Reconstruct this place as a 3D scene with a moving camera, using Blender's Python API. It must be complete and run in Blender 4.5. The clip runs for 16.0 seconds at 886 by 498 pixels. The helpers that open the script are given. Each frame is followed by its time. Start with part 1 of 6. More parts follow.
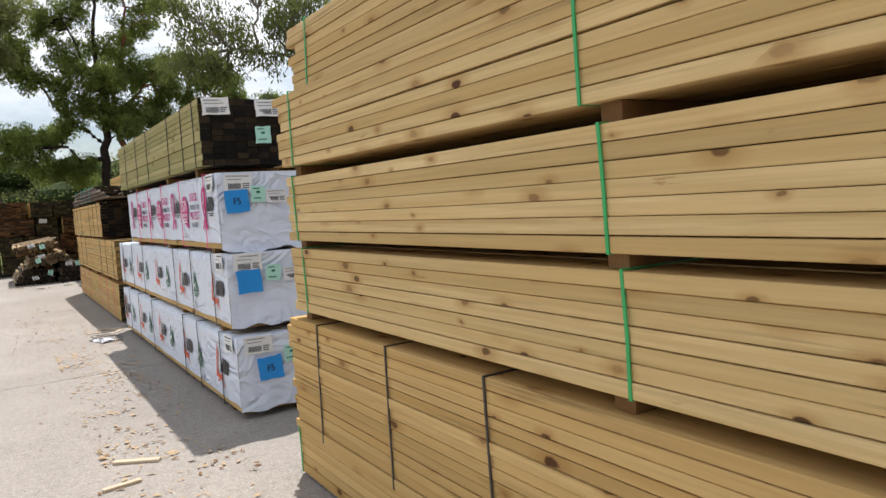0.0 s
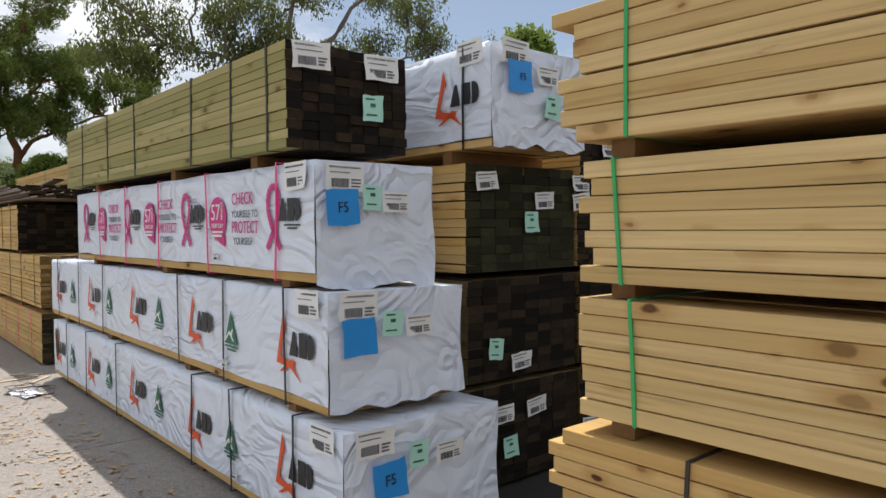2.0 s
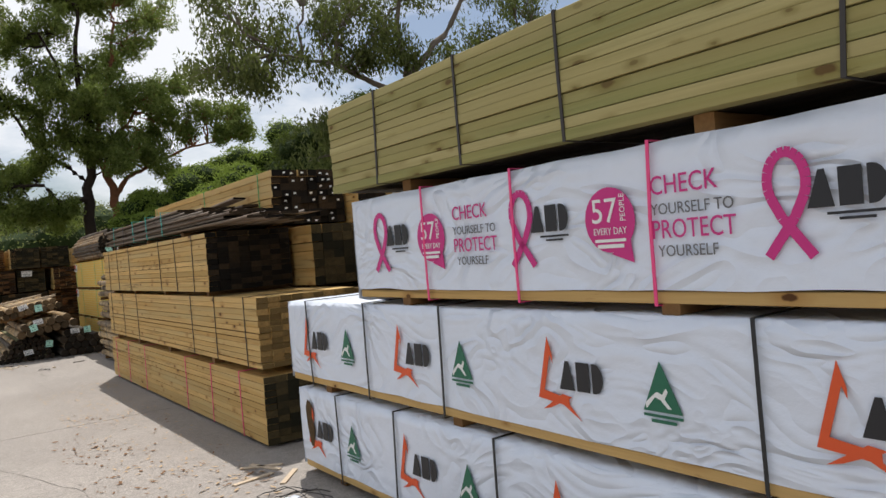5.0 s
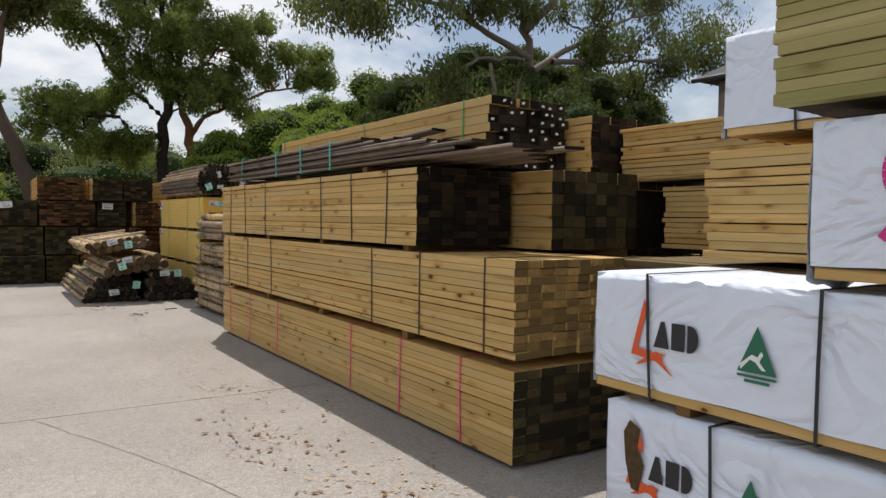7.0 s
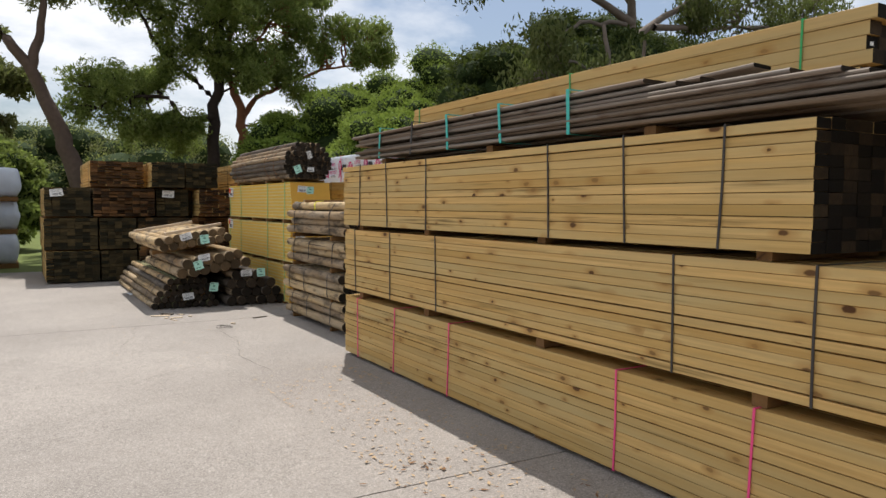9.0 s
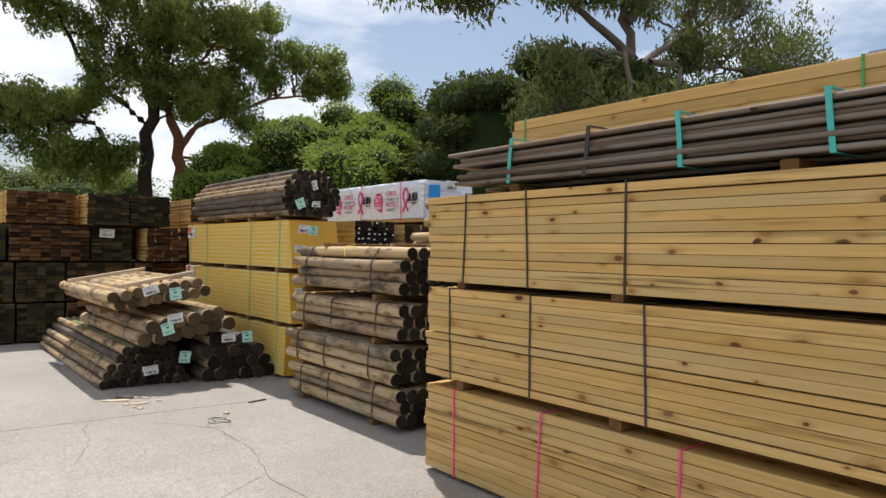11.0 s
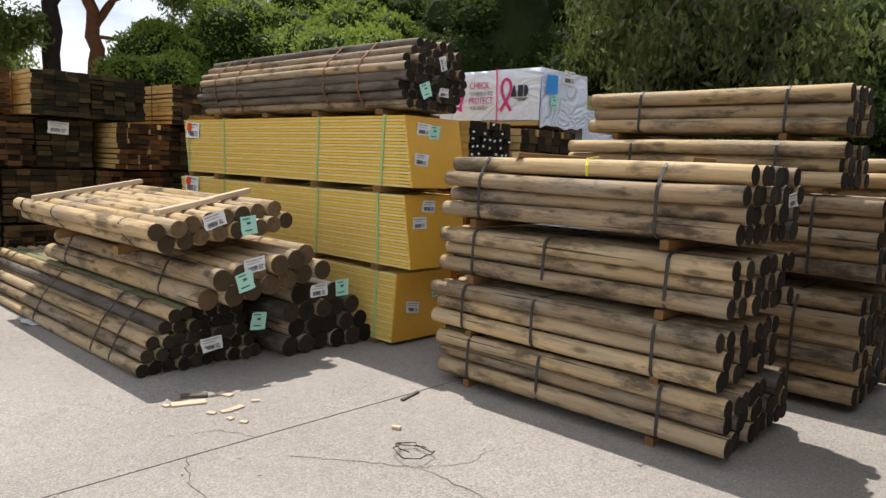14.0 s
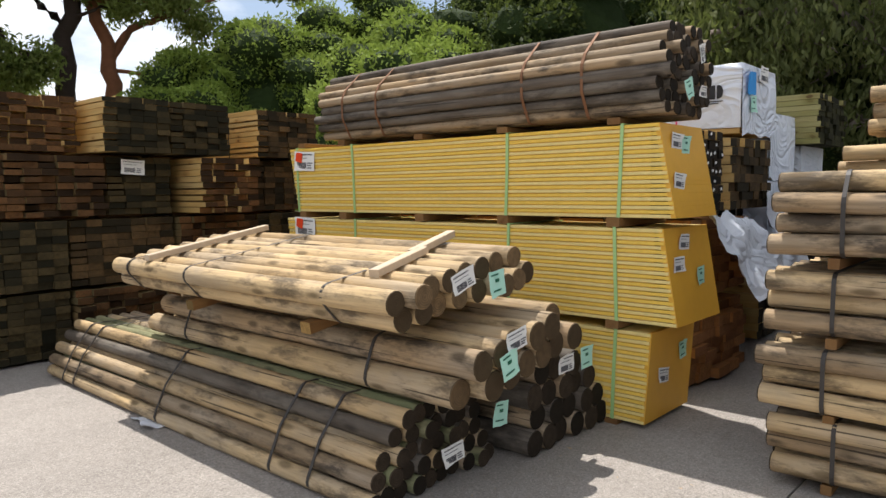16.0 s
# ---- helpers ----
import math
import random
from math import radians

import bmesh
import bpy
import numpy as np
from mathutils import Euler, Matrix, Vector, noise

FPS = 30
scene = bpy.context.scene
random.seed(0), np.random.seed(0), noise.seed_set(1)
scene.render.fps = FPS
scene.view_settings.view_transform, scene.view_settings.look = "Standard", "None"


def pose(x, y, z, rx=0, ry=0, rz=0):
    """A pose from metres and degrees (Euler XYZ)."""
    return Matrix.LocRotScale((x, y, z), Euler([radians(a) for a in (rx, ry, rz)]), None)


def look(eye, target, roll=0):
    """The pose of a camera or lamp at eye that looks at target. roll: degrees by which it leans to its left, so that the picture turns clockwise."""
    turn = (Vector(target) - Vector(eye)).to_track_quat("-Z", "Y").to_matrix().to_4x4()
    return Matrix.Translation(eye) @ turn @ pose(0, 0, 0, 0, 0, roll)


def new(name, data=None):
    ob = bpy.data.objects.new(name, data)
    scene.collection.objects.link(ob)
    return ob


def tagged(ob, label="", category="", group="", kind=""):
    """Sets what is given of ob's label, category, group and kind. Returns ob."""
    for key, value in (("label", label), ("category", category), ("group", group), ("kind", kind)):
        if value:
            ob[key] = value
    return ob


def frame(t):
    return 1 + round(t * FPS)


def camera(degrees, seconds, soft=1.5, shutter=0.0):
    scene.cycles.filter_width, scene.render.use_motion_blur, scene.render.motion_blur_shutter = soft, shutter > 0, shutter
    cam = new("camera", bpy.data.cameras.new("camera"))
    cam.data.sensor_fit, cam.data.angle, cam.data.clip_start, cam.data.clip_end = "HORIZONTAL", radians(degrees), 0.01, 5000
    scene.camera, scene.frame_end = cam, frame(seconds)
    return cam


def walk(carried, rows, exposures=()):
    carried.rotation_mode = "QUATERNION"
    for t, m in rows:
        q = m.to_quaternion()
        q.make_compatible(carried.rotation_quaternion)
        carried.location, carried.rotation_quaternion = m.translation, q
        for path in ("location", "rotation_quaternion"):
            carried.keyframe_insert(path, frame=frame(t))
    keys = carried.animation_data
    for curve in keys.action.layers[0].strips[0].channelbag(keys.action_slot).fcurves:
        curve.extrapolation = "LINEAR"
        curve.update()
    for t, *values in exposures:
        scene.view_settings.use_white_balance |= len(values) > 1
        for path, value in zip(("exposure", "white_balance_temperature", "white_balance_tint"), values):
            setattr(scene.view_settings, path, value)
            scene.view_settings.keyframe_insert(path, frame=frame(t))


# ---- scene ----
cam = camera(63.7, 16.0)
METRES, EYE, TILT, LEAN, TURN = 20.0, 1.592, -3.5, 4.0, -32.0
LEVEL = pose(0, 0, EYE, -0.59, 0, 0)  # sets the ground level
ROWS = [
    (0.0, 0.0, 0.0, 0.0, 0.0, 0.0, -0.0),
    (0.5, -0.0224, 0.0267, 0.0003, 1.05, 3.06, -3.68),
    (1.0, -0.0429, 0.054, 0.0008, -3.47, 1.73, -0.89),
    (1.5, -0.0632, 0.0796, 0.0006, -2.62, 2.39, -3.61),
    (2.0, -0.0818, 0.1047, 0.0014, -8.48, 2.72, -2.62),
    (2.5, -0.0961, 0.1296, 0.0016, -9.37, 1.01, -3.11),
    (3.0, -0.1151, 0.1516, 0.0021, -15.53, 1.16, -1.89),
    (3.5, -0.1316, 0.1748, 0.0028, -12.44, 0.21, -1.77),
    (4.0, -0.1545, 0.1957, 0.0024, -11.16, 1.82, 0.75),
    (4.5, -0.1733, 0.2187, 0.0049, -5.48, 3.39, 3.38),
    (7.0, -0.2778, 0.3331, 0.0018, -1.23, 1.68, -4.31),
    (7.5, -0.2946, 0.3597, 0.002, -3.6, -0.25, -3.25),
    (8.0, -0.3161, 0.3867, 0.0029, -0.18, 1.54, -2.94),
    (8.5, -0.3344, 0.4122, 0.0035, -4.26, 0.76, -0.07),
    (9.0, -0.357, 0.4421, 0.0042, 0.87, 0.48, -4.12),
    (9.5, -0.374, 0.4642, 0.0051, -5.47, 3.54, 3.26),
    (10.0, -0.3945, 0.4962, 0.0069, -2.54, 4.1, -3.93),
    (12.5, -0.4845, 0.6286, 0.0088, -13.84, 3.75, -4.92),
    (13.0, -0.5013, 0.6543, 0.0095, -17.6, 2.87, -7.02),
    (13.5, -0.5202, 0.6743, 0.0088, -18.77, -0.18, -6.26),
    (14.0, -0.5377, 0.7002, 0.0093, -14.99, -1.97, -4.93),
    (14.5, -0.5547, 0.7212, 0.0087, -16.03, -0.64, -5.2),
    (15.0, -0.5697, 0.747, 0.0104, -14.88, -1.33, -3.49),
    (15.5, -0.5863, 0.767, 0.01, -16.96, 1.37, -4.18),
    (16.0, -0.6016, 0.7916, 0.0108, -16.37, 0.16, -1.83),
]
walk(cam, [(t, LEVEL @ pose(0, 0, 0, TILT, LEAN, TURN) @ pose(METRES * x, METRES * y, METRES * z, 90 + pitch, roll, yaw)) for t, x, y, z, yaw, pitch, roll in ROWS],
     [(0.0, 0.4), (1.5, 0.16), (3.5, 0.30), (4.7, 0.12), (6.8, 0.0), (8.2, 0.05), (9.5, 0.26), (10.2, 0.30), (12.5, 0.38), (14.5, 0.38), (16.0, 0.52)])

# world, sun and sky
SUN = Vector((0.185, 0.40, 1.0)).normalized()
SUN_UP = math.asin(SUN.z)
SUN_ROUND = math.atan2(SUN.x, SUN.y)
world = bpy.data.worlds.new("sky")
scene.world = world
world.use_nodes = True
wn, wl = world.node_tree.nodes, world.node_tree.links
wn.clear()
w_out = wn.new("ShaderNodeOutputWorld")
w_bg = wn.new("ShaderNodeBackground")
w_sky = wn.new("ShaderNodeTexSky")
w_sky.sky_type = "NISHITA"
w_sky.sun_disc = False
w_sky.sun_elevation, w_sky.sun_rotation = SUN_UP, SUN_ROUND
w_sky.air_density, w_sky.dust_density = 1.0, 2.0
w_co = wn.new("ShaderNodeTexCoord")
w_map = wn.new("ShaderNodeMapping")
w_map.inputs["Scale"].default_value = (1.0, 1.0, 2.6)
w_noise = wn.new("ShaderNodeTexNoise")
w_noise.inputs["Scale"].default_value = 2.3
w_noise.inputs["Detail"].default_value = 9.0
w_noise.inputs["Roughness"].default_value = 0.58
w_ramp = wn.new("ShaderNodeValToRGB")
w_ramp.color_ramp.elements[0].position, w_ramp.color_ramp.elements[1].position = 0.40, 0.57
w_mix = wn.new("ShaderNodeMix")
w_mix.data_type = "RGBA"
w_mix.inputs["B"].default_value = (9.4, 9.6, 10.0, 1)
wl.new(w_co.outputs["Generated"], w_map.inputs["Vector"])
wl.new(w_map.outputs["Vector"], w_noise.inputs["Vector"])
wl.new(w_noise.outputs["Fac"], w_ramp.inputs["Fac"])
wl.new(w_ramp.outputs["Color"], w_mix.inputs["Factor"])
wl.new(w_sky.outputs["Color"], w_mix.inputs["A"])
wl.new(w_mix.outputs["Result"], w_bg.inputs["Color"])
w_bg.inputs["Strength"].default_value = 0.095
wl.new(w_bg.outputs["Background"], w_out.inputs["Surface"])

sun = new("sun", bpy.data.lights.new("sun", "SUN"))
sun.data.energy, sun.data.angle, sun.data.color = 4.4, radians(0.6), (1.0, 0.955, 0.90)
sun.matrix_world = look(SUN * 60, (0, 0, 0))


# materials
def nodes_of(name, rough=0.7, metal=0.0):
    m = bpy.data.materials.new(name)
    m.use_nodes = True
    b = m.node_tree.nodes["Principled BSDF"]
    b.inputs["Roughness"].default_value, b.inputs["Metallic"].default_value = rough, metal
    b.inputs["Specular IOR Level"].default_value = 0.5 if rough < 0.6 else 0.18
    return m, m.node_tree.nodes, m.node_tree.links, b


def mixed(n, l, fac, a, b, mode="MIX"):
    x = n.new("ShaderNodeMix")
    x.data_type, x.blend_type = "RGBA", mode
    for key, v in (("Factor", fac), ("A", a), ("B", b)):
        if isinstance(v, (int, float)):
            x.inputs[key].default_value = v
        elif isinstance(v, tuple):
            x.inputs[key].default_value = (*v, 1)
        else:
            l.new(v, x.inputs[key])
    return x.outputs["Result"]


def ranged(n, l, v, a, b, lo=0.0, hi=1.0):
    r = n.new("ShaderNodeMapRange")
    r.inputs["From Min"].default_value, r.inputs["From Max"].default_value = a, b
    r.inputs["To Min"].default_value, r.inputs["To Max"].default_value = lo, hi
    l.new(v, r.inputs["Value"])
    return r.outputs["Result"]


def noised(n, l, vec, scale, detail=4.0, rough=0.55):
    t = n.new("ShaderNodeTexNoise")
    t.inputs["Scale"].default_value, t.inputs["Detail"].default_value, t.inputs["Roughness"].default_value = scale, detail, rough
    l.new(vec, t.inputs["Vector"])
    return t.outputs["Fac"]


def stretched(n, l, vec, s):
    m = n.new("ShaderNodeMapping")
    m.inputs["Scale"].default_value = s
    l.new(vec, m.inputs["Vector"])
    return m.outputs["Vector"]


def bumped(n, l, b, h, strength, dist):
    x = n.new("ShaderNodeBump")
    x.inputs["Strength"].default_value, x.inputs["Distance"].default_value = strength, dist
    l.new(h, x.inputs["Height"])
    l.new(x.outputs["Normal"], b.inputs["Normal"])


def own_coords(n, l):
    """Object coordinates, shifted from piece to piece."""
    co, info = n.new("ShaderNodeTexCoord"), n.new("ShaderNodeObjectInfo")
    sc = n.new("ShaderNodeVectorMath")
    sc.operation = "SCALE"
    sc.inputs[0].default_value = (37.0, 91.0, 53.0)
    l.new(info.outputs["Random"], sc.inputs["Scale"])
    add = n.new("ShaderNodeVectorMath")
    l.new(co.outputs["Object"], add.inputs[0])
    l.new(sc.outputs["Vector"], add.inputs[1])
    return add.outputs["Vector"], info.outputs["Random"]


def timber(name, light, dark, knot, streak=0.35, grey=None, rough=0.72, knots=0.35, wet=0.0):
    """Sawn board: grain along y, knots, shade from board to board."""
    m, n, l, b = nodes_of(name, rough)
    vec, rnd = own_coords(n, l)
    fine = noised(n, l, stretched(n, l, vec, (60, 1.6, 60)), 1.0, 5.0, 0.6)
    broad = noised(n, l, stretched(n, l, vec, (7, 0.7, 7)), 1.0, 3.0)
    col = mixed(n, l, ranged(n, l, rnd, 0.0, 1.0, 0.0, 1.0), light, dark)
    col = mixed(n, l, ranged(n, l, fine, 0.35, 0.75, 0.0, streak), col, tuple(c * 0.55 for c in dark))
    second = n.new("ShaderNodeMath")
    second.operation = "FRACT"
    scaled = n.new("ShaderNodeMath")
    scaled.operation = "MULTIPLY"
    scaled.inputs[1].default_value = 17.3
    l.new(rnd, scaled.inputs[0])
    l.new(scaled.outputs[0], second.inputs[0])
    col = mixed(n, l, ranged(n, l, second.outputs[0], 0.55, 1.0, 0.0, 0.45), col, tuple(c * k for c, k in zip(dark, (0.80, 0.84, 0.80))))
    band = noised(n, l, stretched(n, l, vec, (26, 0.28, 26)), 1.0, 3.0, 0.6)
    col = mixed(n, l, ranged(n, l, band, 0.52, 0.70, 0.0, 0.5), col, tuple(c * k for c, k in zip(dark, (0.82, 0.70, 0.52))))
    col = mixed(n, l, ranged(n, l, broad, 0.36, 0.66, 0.0, 0.5), col, tuple(0.5 * (c + d) * f for c, d, f in zip(light, dark, (0.92, 0.84, 0.68))))
    if grey:
        col = mixed(n, l, ranged(n, l, noised(n, l, stretched(n, l, vec, (4, 0.35, 4)), 1.3, 4.0), 0.42, 0.68, 0.0, 0.85), col, grey)
    if wet:
        stain = noised(n, l, stretched(n, l, vec, (16, 0.5, 16)), 1.0, 4.0, 0.65)
        col = mixed(n, l, ranged(n, l, stain, 0.60, 0.72, 0.0, wet), col, tuple(c * 0.30 for c in dark))
    # knots: a stretched cell pattern on the long faces
    sep = n.new("ShaderNodeSeparateXYZ")
    l.new(vec, sep.inputs[0])
    xz = n.new("ShaderNodeMath")
    l.new(sep.outputs["X"], xz.inputs[0])
    l.new(sep.outputs["Z"], xz.inputs[1])
    com = n.new("ShaderNodeCombineXYZ")
    l.new(sep.outputs["Y"], com.inputs["X"])
    l.new(xz.outputs[0], com.inputs["Y"])
    vor = n.new("ShaderNodeTexVoronoi")
    vor.voronoi_dimensions = "2D"
    vor.inputs["Scale"].default_value = 1.0
    wob = n.new("ShaderNodeVectorMath")
    wob.operation = "MULTIPLY_ADD"
    nz = n.new("ShaderNodeTexNoise")
    nz.inputs["Scale"].default_value = 22.0
    l.new(vec, nz.inputs["Vector"])
    l.new(nz.outputs["Color"], wob.inputs[0])
    wob.inputs[1].default_value = (0.10, 0.10, 0.0)
    l.new(stretched(n, l, com.outputs[0], (3.2, 6.4, 1)), wob.inputs[2])
    l.new(wob.outputs["Vector"], vor.inputs["Vector"])
    sepc = n.new("ShaderNodeSeparateColor")
    l.new(vor.outputs["Color"], sepc.inputs[0])
    grown = n.new("ShaderNodeMath")
    grown.operation = "DIVIDE"
    l.new(vor.outputs["Distance"], grown.inputs[0])
    l.new(ranged(n, l, sepc.outputs[2], 0.0, 1.0, 0.45, 1.55), grown.inputs[1])
    spot = ranged(n, l, grown.outputs[0], 0.055, 0.085, 1.0, 0.0)
    halo = ranged(n, l, grown.outputs[0], 0.07, 0.26, 0.6, 0.0)
    have = ranged(n, l, sepc.outputs[0], 1.0 - knots - 0.02, 1.0 - knots)
    mul = n.new("ShaderNodeMath")
    mul.operation = "MULTIPLY"
    l.new(spot, mul.inputs[0])
    l.new(have, mul.inputs[1])
    strength = n.new("ShaderNodeMath")
    strength.operation = "MULTIPLY"
    l.new(mul.outputs[0], strength.inputs[0])
    l.new(ranged(n, l, sepc.outputs[1], 0.0, 1.0, 0.15, 1.0), strength.inputs[1])
    ring = n.new("ShaderNodeMath")
    ring.operation = "MULTIPLY"
    l.new(halo, ring.inputs[0])
    l.new(have, ring.inputs[1])
    col = mixed(n, l, ring.outputs[0], col, tuple(c * f for c, f in zip(dark, (0.72, 0.56, 0.42))))
    blot = noised(n, l, stretched(n, l, vec, (14, 2.2, 14)), 1.0, 5.0, 0.7)
    col = mixed(n, l, ranged(n, l, blot, 0.66, 0.74, 0.0, 0.75), col, tuple(c * f for c, f in zip(dark, (0.5, 0.36, 0.26))))
    col = mixed(n, l, strength.outputs[0], col, knot)
    l.new(col, b.inputs["Base Color"])
    bumped(n, l, b, fine, 0.25, 0.004)
    return m


def end_grain(name, a, c, rough=0.85):
    """Sawn ends, from dark to pale, with rings."""
    m, n, l, b = nodes_of(name, rough)
    vec, rnd = own_coords(n, l)
    ring = n.new("ShaderNodeTexWave")
    ring.wave_type, ring.rings_direction = "RINGS", "Y"
    ring.inputs["Scale"].default_value, ring.inputs["Distortion"].default_value = 28.0, 3.0
    co = n.new("ShaderNodeTexCoord")
    l.new(co.outputs["Object"], ring.inputs["Vector"])
    col = mixed(n, l, ranged(n, l, rnd, 0.25, 1.0), a, c)
    col = mixed(n, l, ranged(n, l, ring.outputs["Fac"], 0.2, 0.9, 0.0, 0.45), col, tuple(v * 0.5 for v in a))
    col = mixed(n, l, ranged(n, l, noised(n, l, vec, 30.0), 0.4, 0.7, 0.0, 0.5), col, tuple(v * 0.6 for v in a))
    l.new(col, b.inputs["Base Color"])
    bumped(n, l, b, noised(n, l, vec, 90.0), 0.4, 0.004)
    return m


def plain(name, colour, rough=0.6, metal=0.0, vary=0.25, scale=18.0, bump=0.15, dist=0.003):
    m, n, l, b = nodes_of(name, rough, metal)
    vec, rnd = own_coords(n, l)
    f = noised(n, l, vec, scale, 5.0)
    col = mixed(n, l, ranged(n, l, f, 0.3, 0.75, 0.0, vary), colour, tuple(c * 0.55 for c in colour))
    col = mixed(n, l, ranged(n, l, noised(n, l, vec, scale * 0.13), 0.4, 0.7, 0.0, vary * 0.8), col, tuple(c * 0.7 for c in colour))
    l.new(col, b.inputs["Base Color"])
    if bump:
        bumped(n, l, b, f, bump, dist)
    return m


def pole_wood(name, light, dark, grey, black=0.5):
    """Round pole with weathered silvery, tan and blackened stretches."""
    m, n, l, b = nodes_of(name, 0.75)
    vec, rnd = own_coords(n, l)
    fine = noised(n, l, stretched(n, l, vec, (45, 2.0, 45)), 1.0, 6.0, 0.65)
    patch = noised(n, l, stretched(n, l, vec, (2.5, 0.9, 2.5)), 1.4, 5.0, 0.6)
    col = mixed(n, l, rnd, light, dark)
    col = mixed(n, l, ranged(n, l, patch, 0.42, 0.62, 0.0, 0.8), col, grey)
    col = mixed(n, l, ranged(n, l, noised(n, l, stretched(n, l, vec, (3, 0.9, 3)), 2.1, 6.0, 0.72), 0.50, 0.63, 0.0, black), col, (0.045, 0.037, 0.031))
    col = mixed(n, l, ranged(n, l, fine, 0.38, 0.70, 0.0, 0.5), col, tuple(c * 0.4 for c in dark))
    vor = n.new("ShaderNodeTexVoronoi")
    vor.inputs["Scale"].default_value = 1.0
    l.new(stretched(n, l, vec, (9, 3.2, 9)), vor.inputs["Vector"])
    col = mixed(n, l, ranged(n, l, vor.outputs["Distance"], 0.12, 0.24, 0.75, 0.0), col, tuple(c * 0.28 for c in dark))
    crack = noised(n, l, stretched(n, l, vec, (55, 0.9, 55)), 1.0, 2.0, 0.5)
    col = mixed(n, l, ranged(n, l, crack, 0.66, 0.70, 0.0, 0.85), col, (0.03, 0.022, 0.016))
    l.new(col, b.inputs["Base Color"])
    bumped(n, l, b, fine, 0.7, 0.008)
    return m


PINE = timber("pine_pale", (0.75, 0.56, 0.285), (0.50, 0.345, 0.145), (0.07, 0.027, 0.011), 0.55, knots=0.6, wet=0.6)
PINE_OLD = timber("pine_yellowed", (0.69, 0.475, 0.205), (0.45, 0.285, 0.105), (0.07, 0.027, 0.01), 0.42, wet=0.85, knots=0.4)
PINE_MID = timber("pine_treated", (0.75, 0.49, 0.195), (0.45, 0.29, 0.10), (0.085, 0.037, 0.014), 0.6, grey=(0.48, 0.355, 0.16), wet=0.9, knots=0.55)
PINE_GREEN = timber("pine_green_treated", (0.50, 0.42, 0.20), (0.235, 0.24, 0.085), (0.10, 0.055, 0.02), 0.45, grey=(0.33, 0.28, 0.12), knots=0.5)
# brown of the sleepers, also painted as shade on the block's packs
DECK_DARK = timber("sleeper_shade_brown", (0.20, 0.125, 0.055), (0.12, 0.10, 0.05), (0.04, 0.025, 0.015), 0.5)
SLAB_GREY = timber("slab_weathered", (0.32, 0.245, 0.18), (0.115, 0.083, 0.062), (0.04, 0.022, 0.015), 0.7, grey=(0.27, 0.24, 0.21))
BEARER = timber("bearer_wood", (0.27, 0.15, 0.06), (0.16, 0.085, 0.035), (0.08, 0.04, 0.02), 0.45)
ORANGE = timber("hardwood_orange", (0.40, 0.19, 0.07), (0.30, 0.13, 0.05), (0.10, 0.04, 0.02), 0.4)
END_PINE = end_grain("end_pine", (0.15, 0.095, 0.033), (0.48, 0.29, 0.10))
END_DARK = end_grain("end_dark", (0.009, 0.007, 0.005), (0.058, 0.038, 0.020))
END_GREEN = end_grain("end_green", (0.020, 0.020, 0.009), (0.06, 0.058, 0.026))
END_SLEEPER = end_grain("end_sleeper", (0.026, 0.020, 0.010), (0.16, 0.095, 0.040))
END_RED = end_grain("end_red_brown", (0.034, 0.019, 0.009), (0.20, 0.098, 0.038))
END_OLIVE = end_grain("end_olive", (0.018, 0.016, 0.008), (0.105, 0.075, 0.032))
END_PALE = end_grain("end_pale", (0.42, 0.30, 0.15), (0.55, 0.42, 0.24))
END_ORANGE = end_grain("end_orange", (0.20, 0.085, 0.035), (0.36, 0.17, 0.065))
POLE = pole_wood("pole_pine", (0.64, 0.465, 0.255), (0.42, 0.29, 0.15), (0.40, 0.32, 0.225), 0.8)
POLE_GREY = pole_wood("pole_weathered", (0.42, 0.29, 0.165), (0.25, 0.18, 0.11), (0.33, 0.27, 0.20), 0.9)
POLE_GREEN = pole_wood("pole_green", (0.27, 0.27, 0.14), (0.17, 0.19, 0.095), (0.30, 0.26, 0.15), 0.5)
POLE_BLACK = pole_wood("pole_blackened", (0.15, 0.12, 0.095), (0.09, 0.075, 0.06), (0.20, 0.175, 0.145), 0.8)
POLE_END = end_grain("pole_end", (0.07, 0.047, 0.025), (0.24, 0.155, 0.08))
# dark sawn ends, deepened in colour for the shade on the piles
POLE_END_SHADED = end_grain("pole_end_shaded", (0.020, 0.015, 0.010), (0.065, 0.046, 0.03))


def wrap_film(name, colour, crease):
    """White plastic film with pulled creases and a few scuffs."""
    m, n, l, b = nodes_of(name, 0.38)
    vec, rnd = own_coords(n, l)
    big = n.new("ShaderNodeTexNoise")
    big.inputs["Scale"].default_value, big.inputs["Detail"].default_value, big.inputs["Distortion"].default_value = 1.5, 2.0, 1.4
    l.new(stretched(n, l, vec, (1.5, 0.9, 1.7)), big.inputs["Vector"])
    fold = n.new("ShaderNodeMath")
    fold.operation = "PINGPONG"
    fold.inputs[1].default_value = 0.09
    l.new(big.outputs["Fac"], fold.inputs[0])
    small = noised(n, l, stretched(n, l, vec, (9, 6, 9)), 1.6, 5.0, 0.6)
    mix = n.new("ShaderNodeMath")
    mix.operation = "MULTIPLY_ADD"
    mix.inputs[1].default_value = 0.045
    l.new(small, mix.inputs[0])
    l.new(fold.outputs[0], mix.inputs[2])
    col = mixed(n, l, ranged(n, l, small, 0.5, 0.8, 0.0, 0.12), colour, tuple(c * 0.6 for c in colour))
    l.new(col, b.inputs["Base Color"])
    bumped(n, l, b, mix.outputs[0], crease, 0.14)
    return m


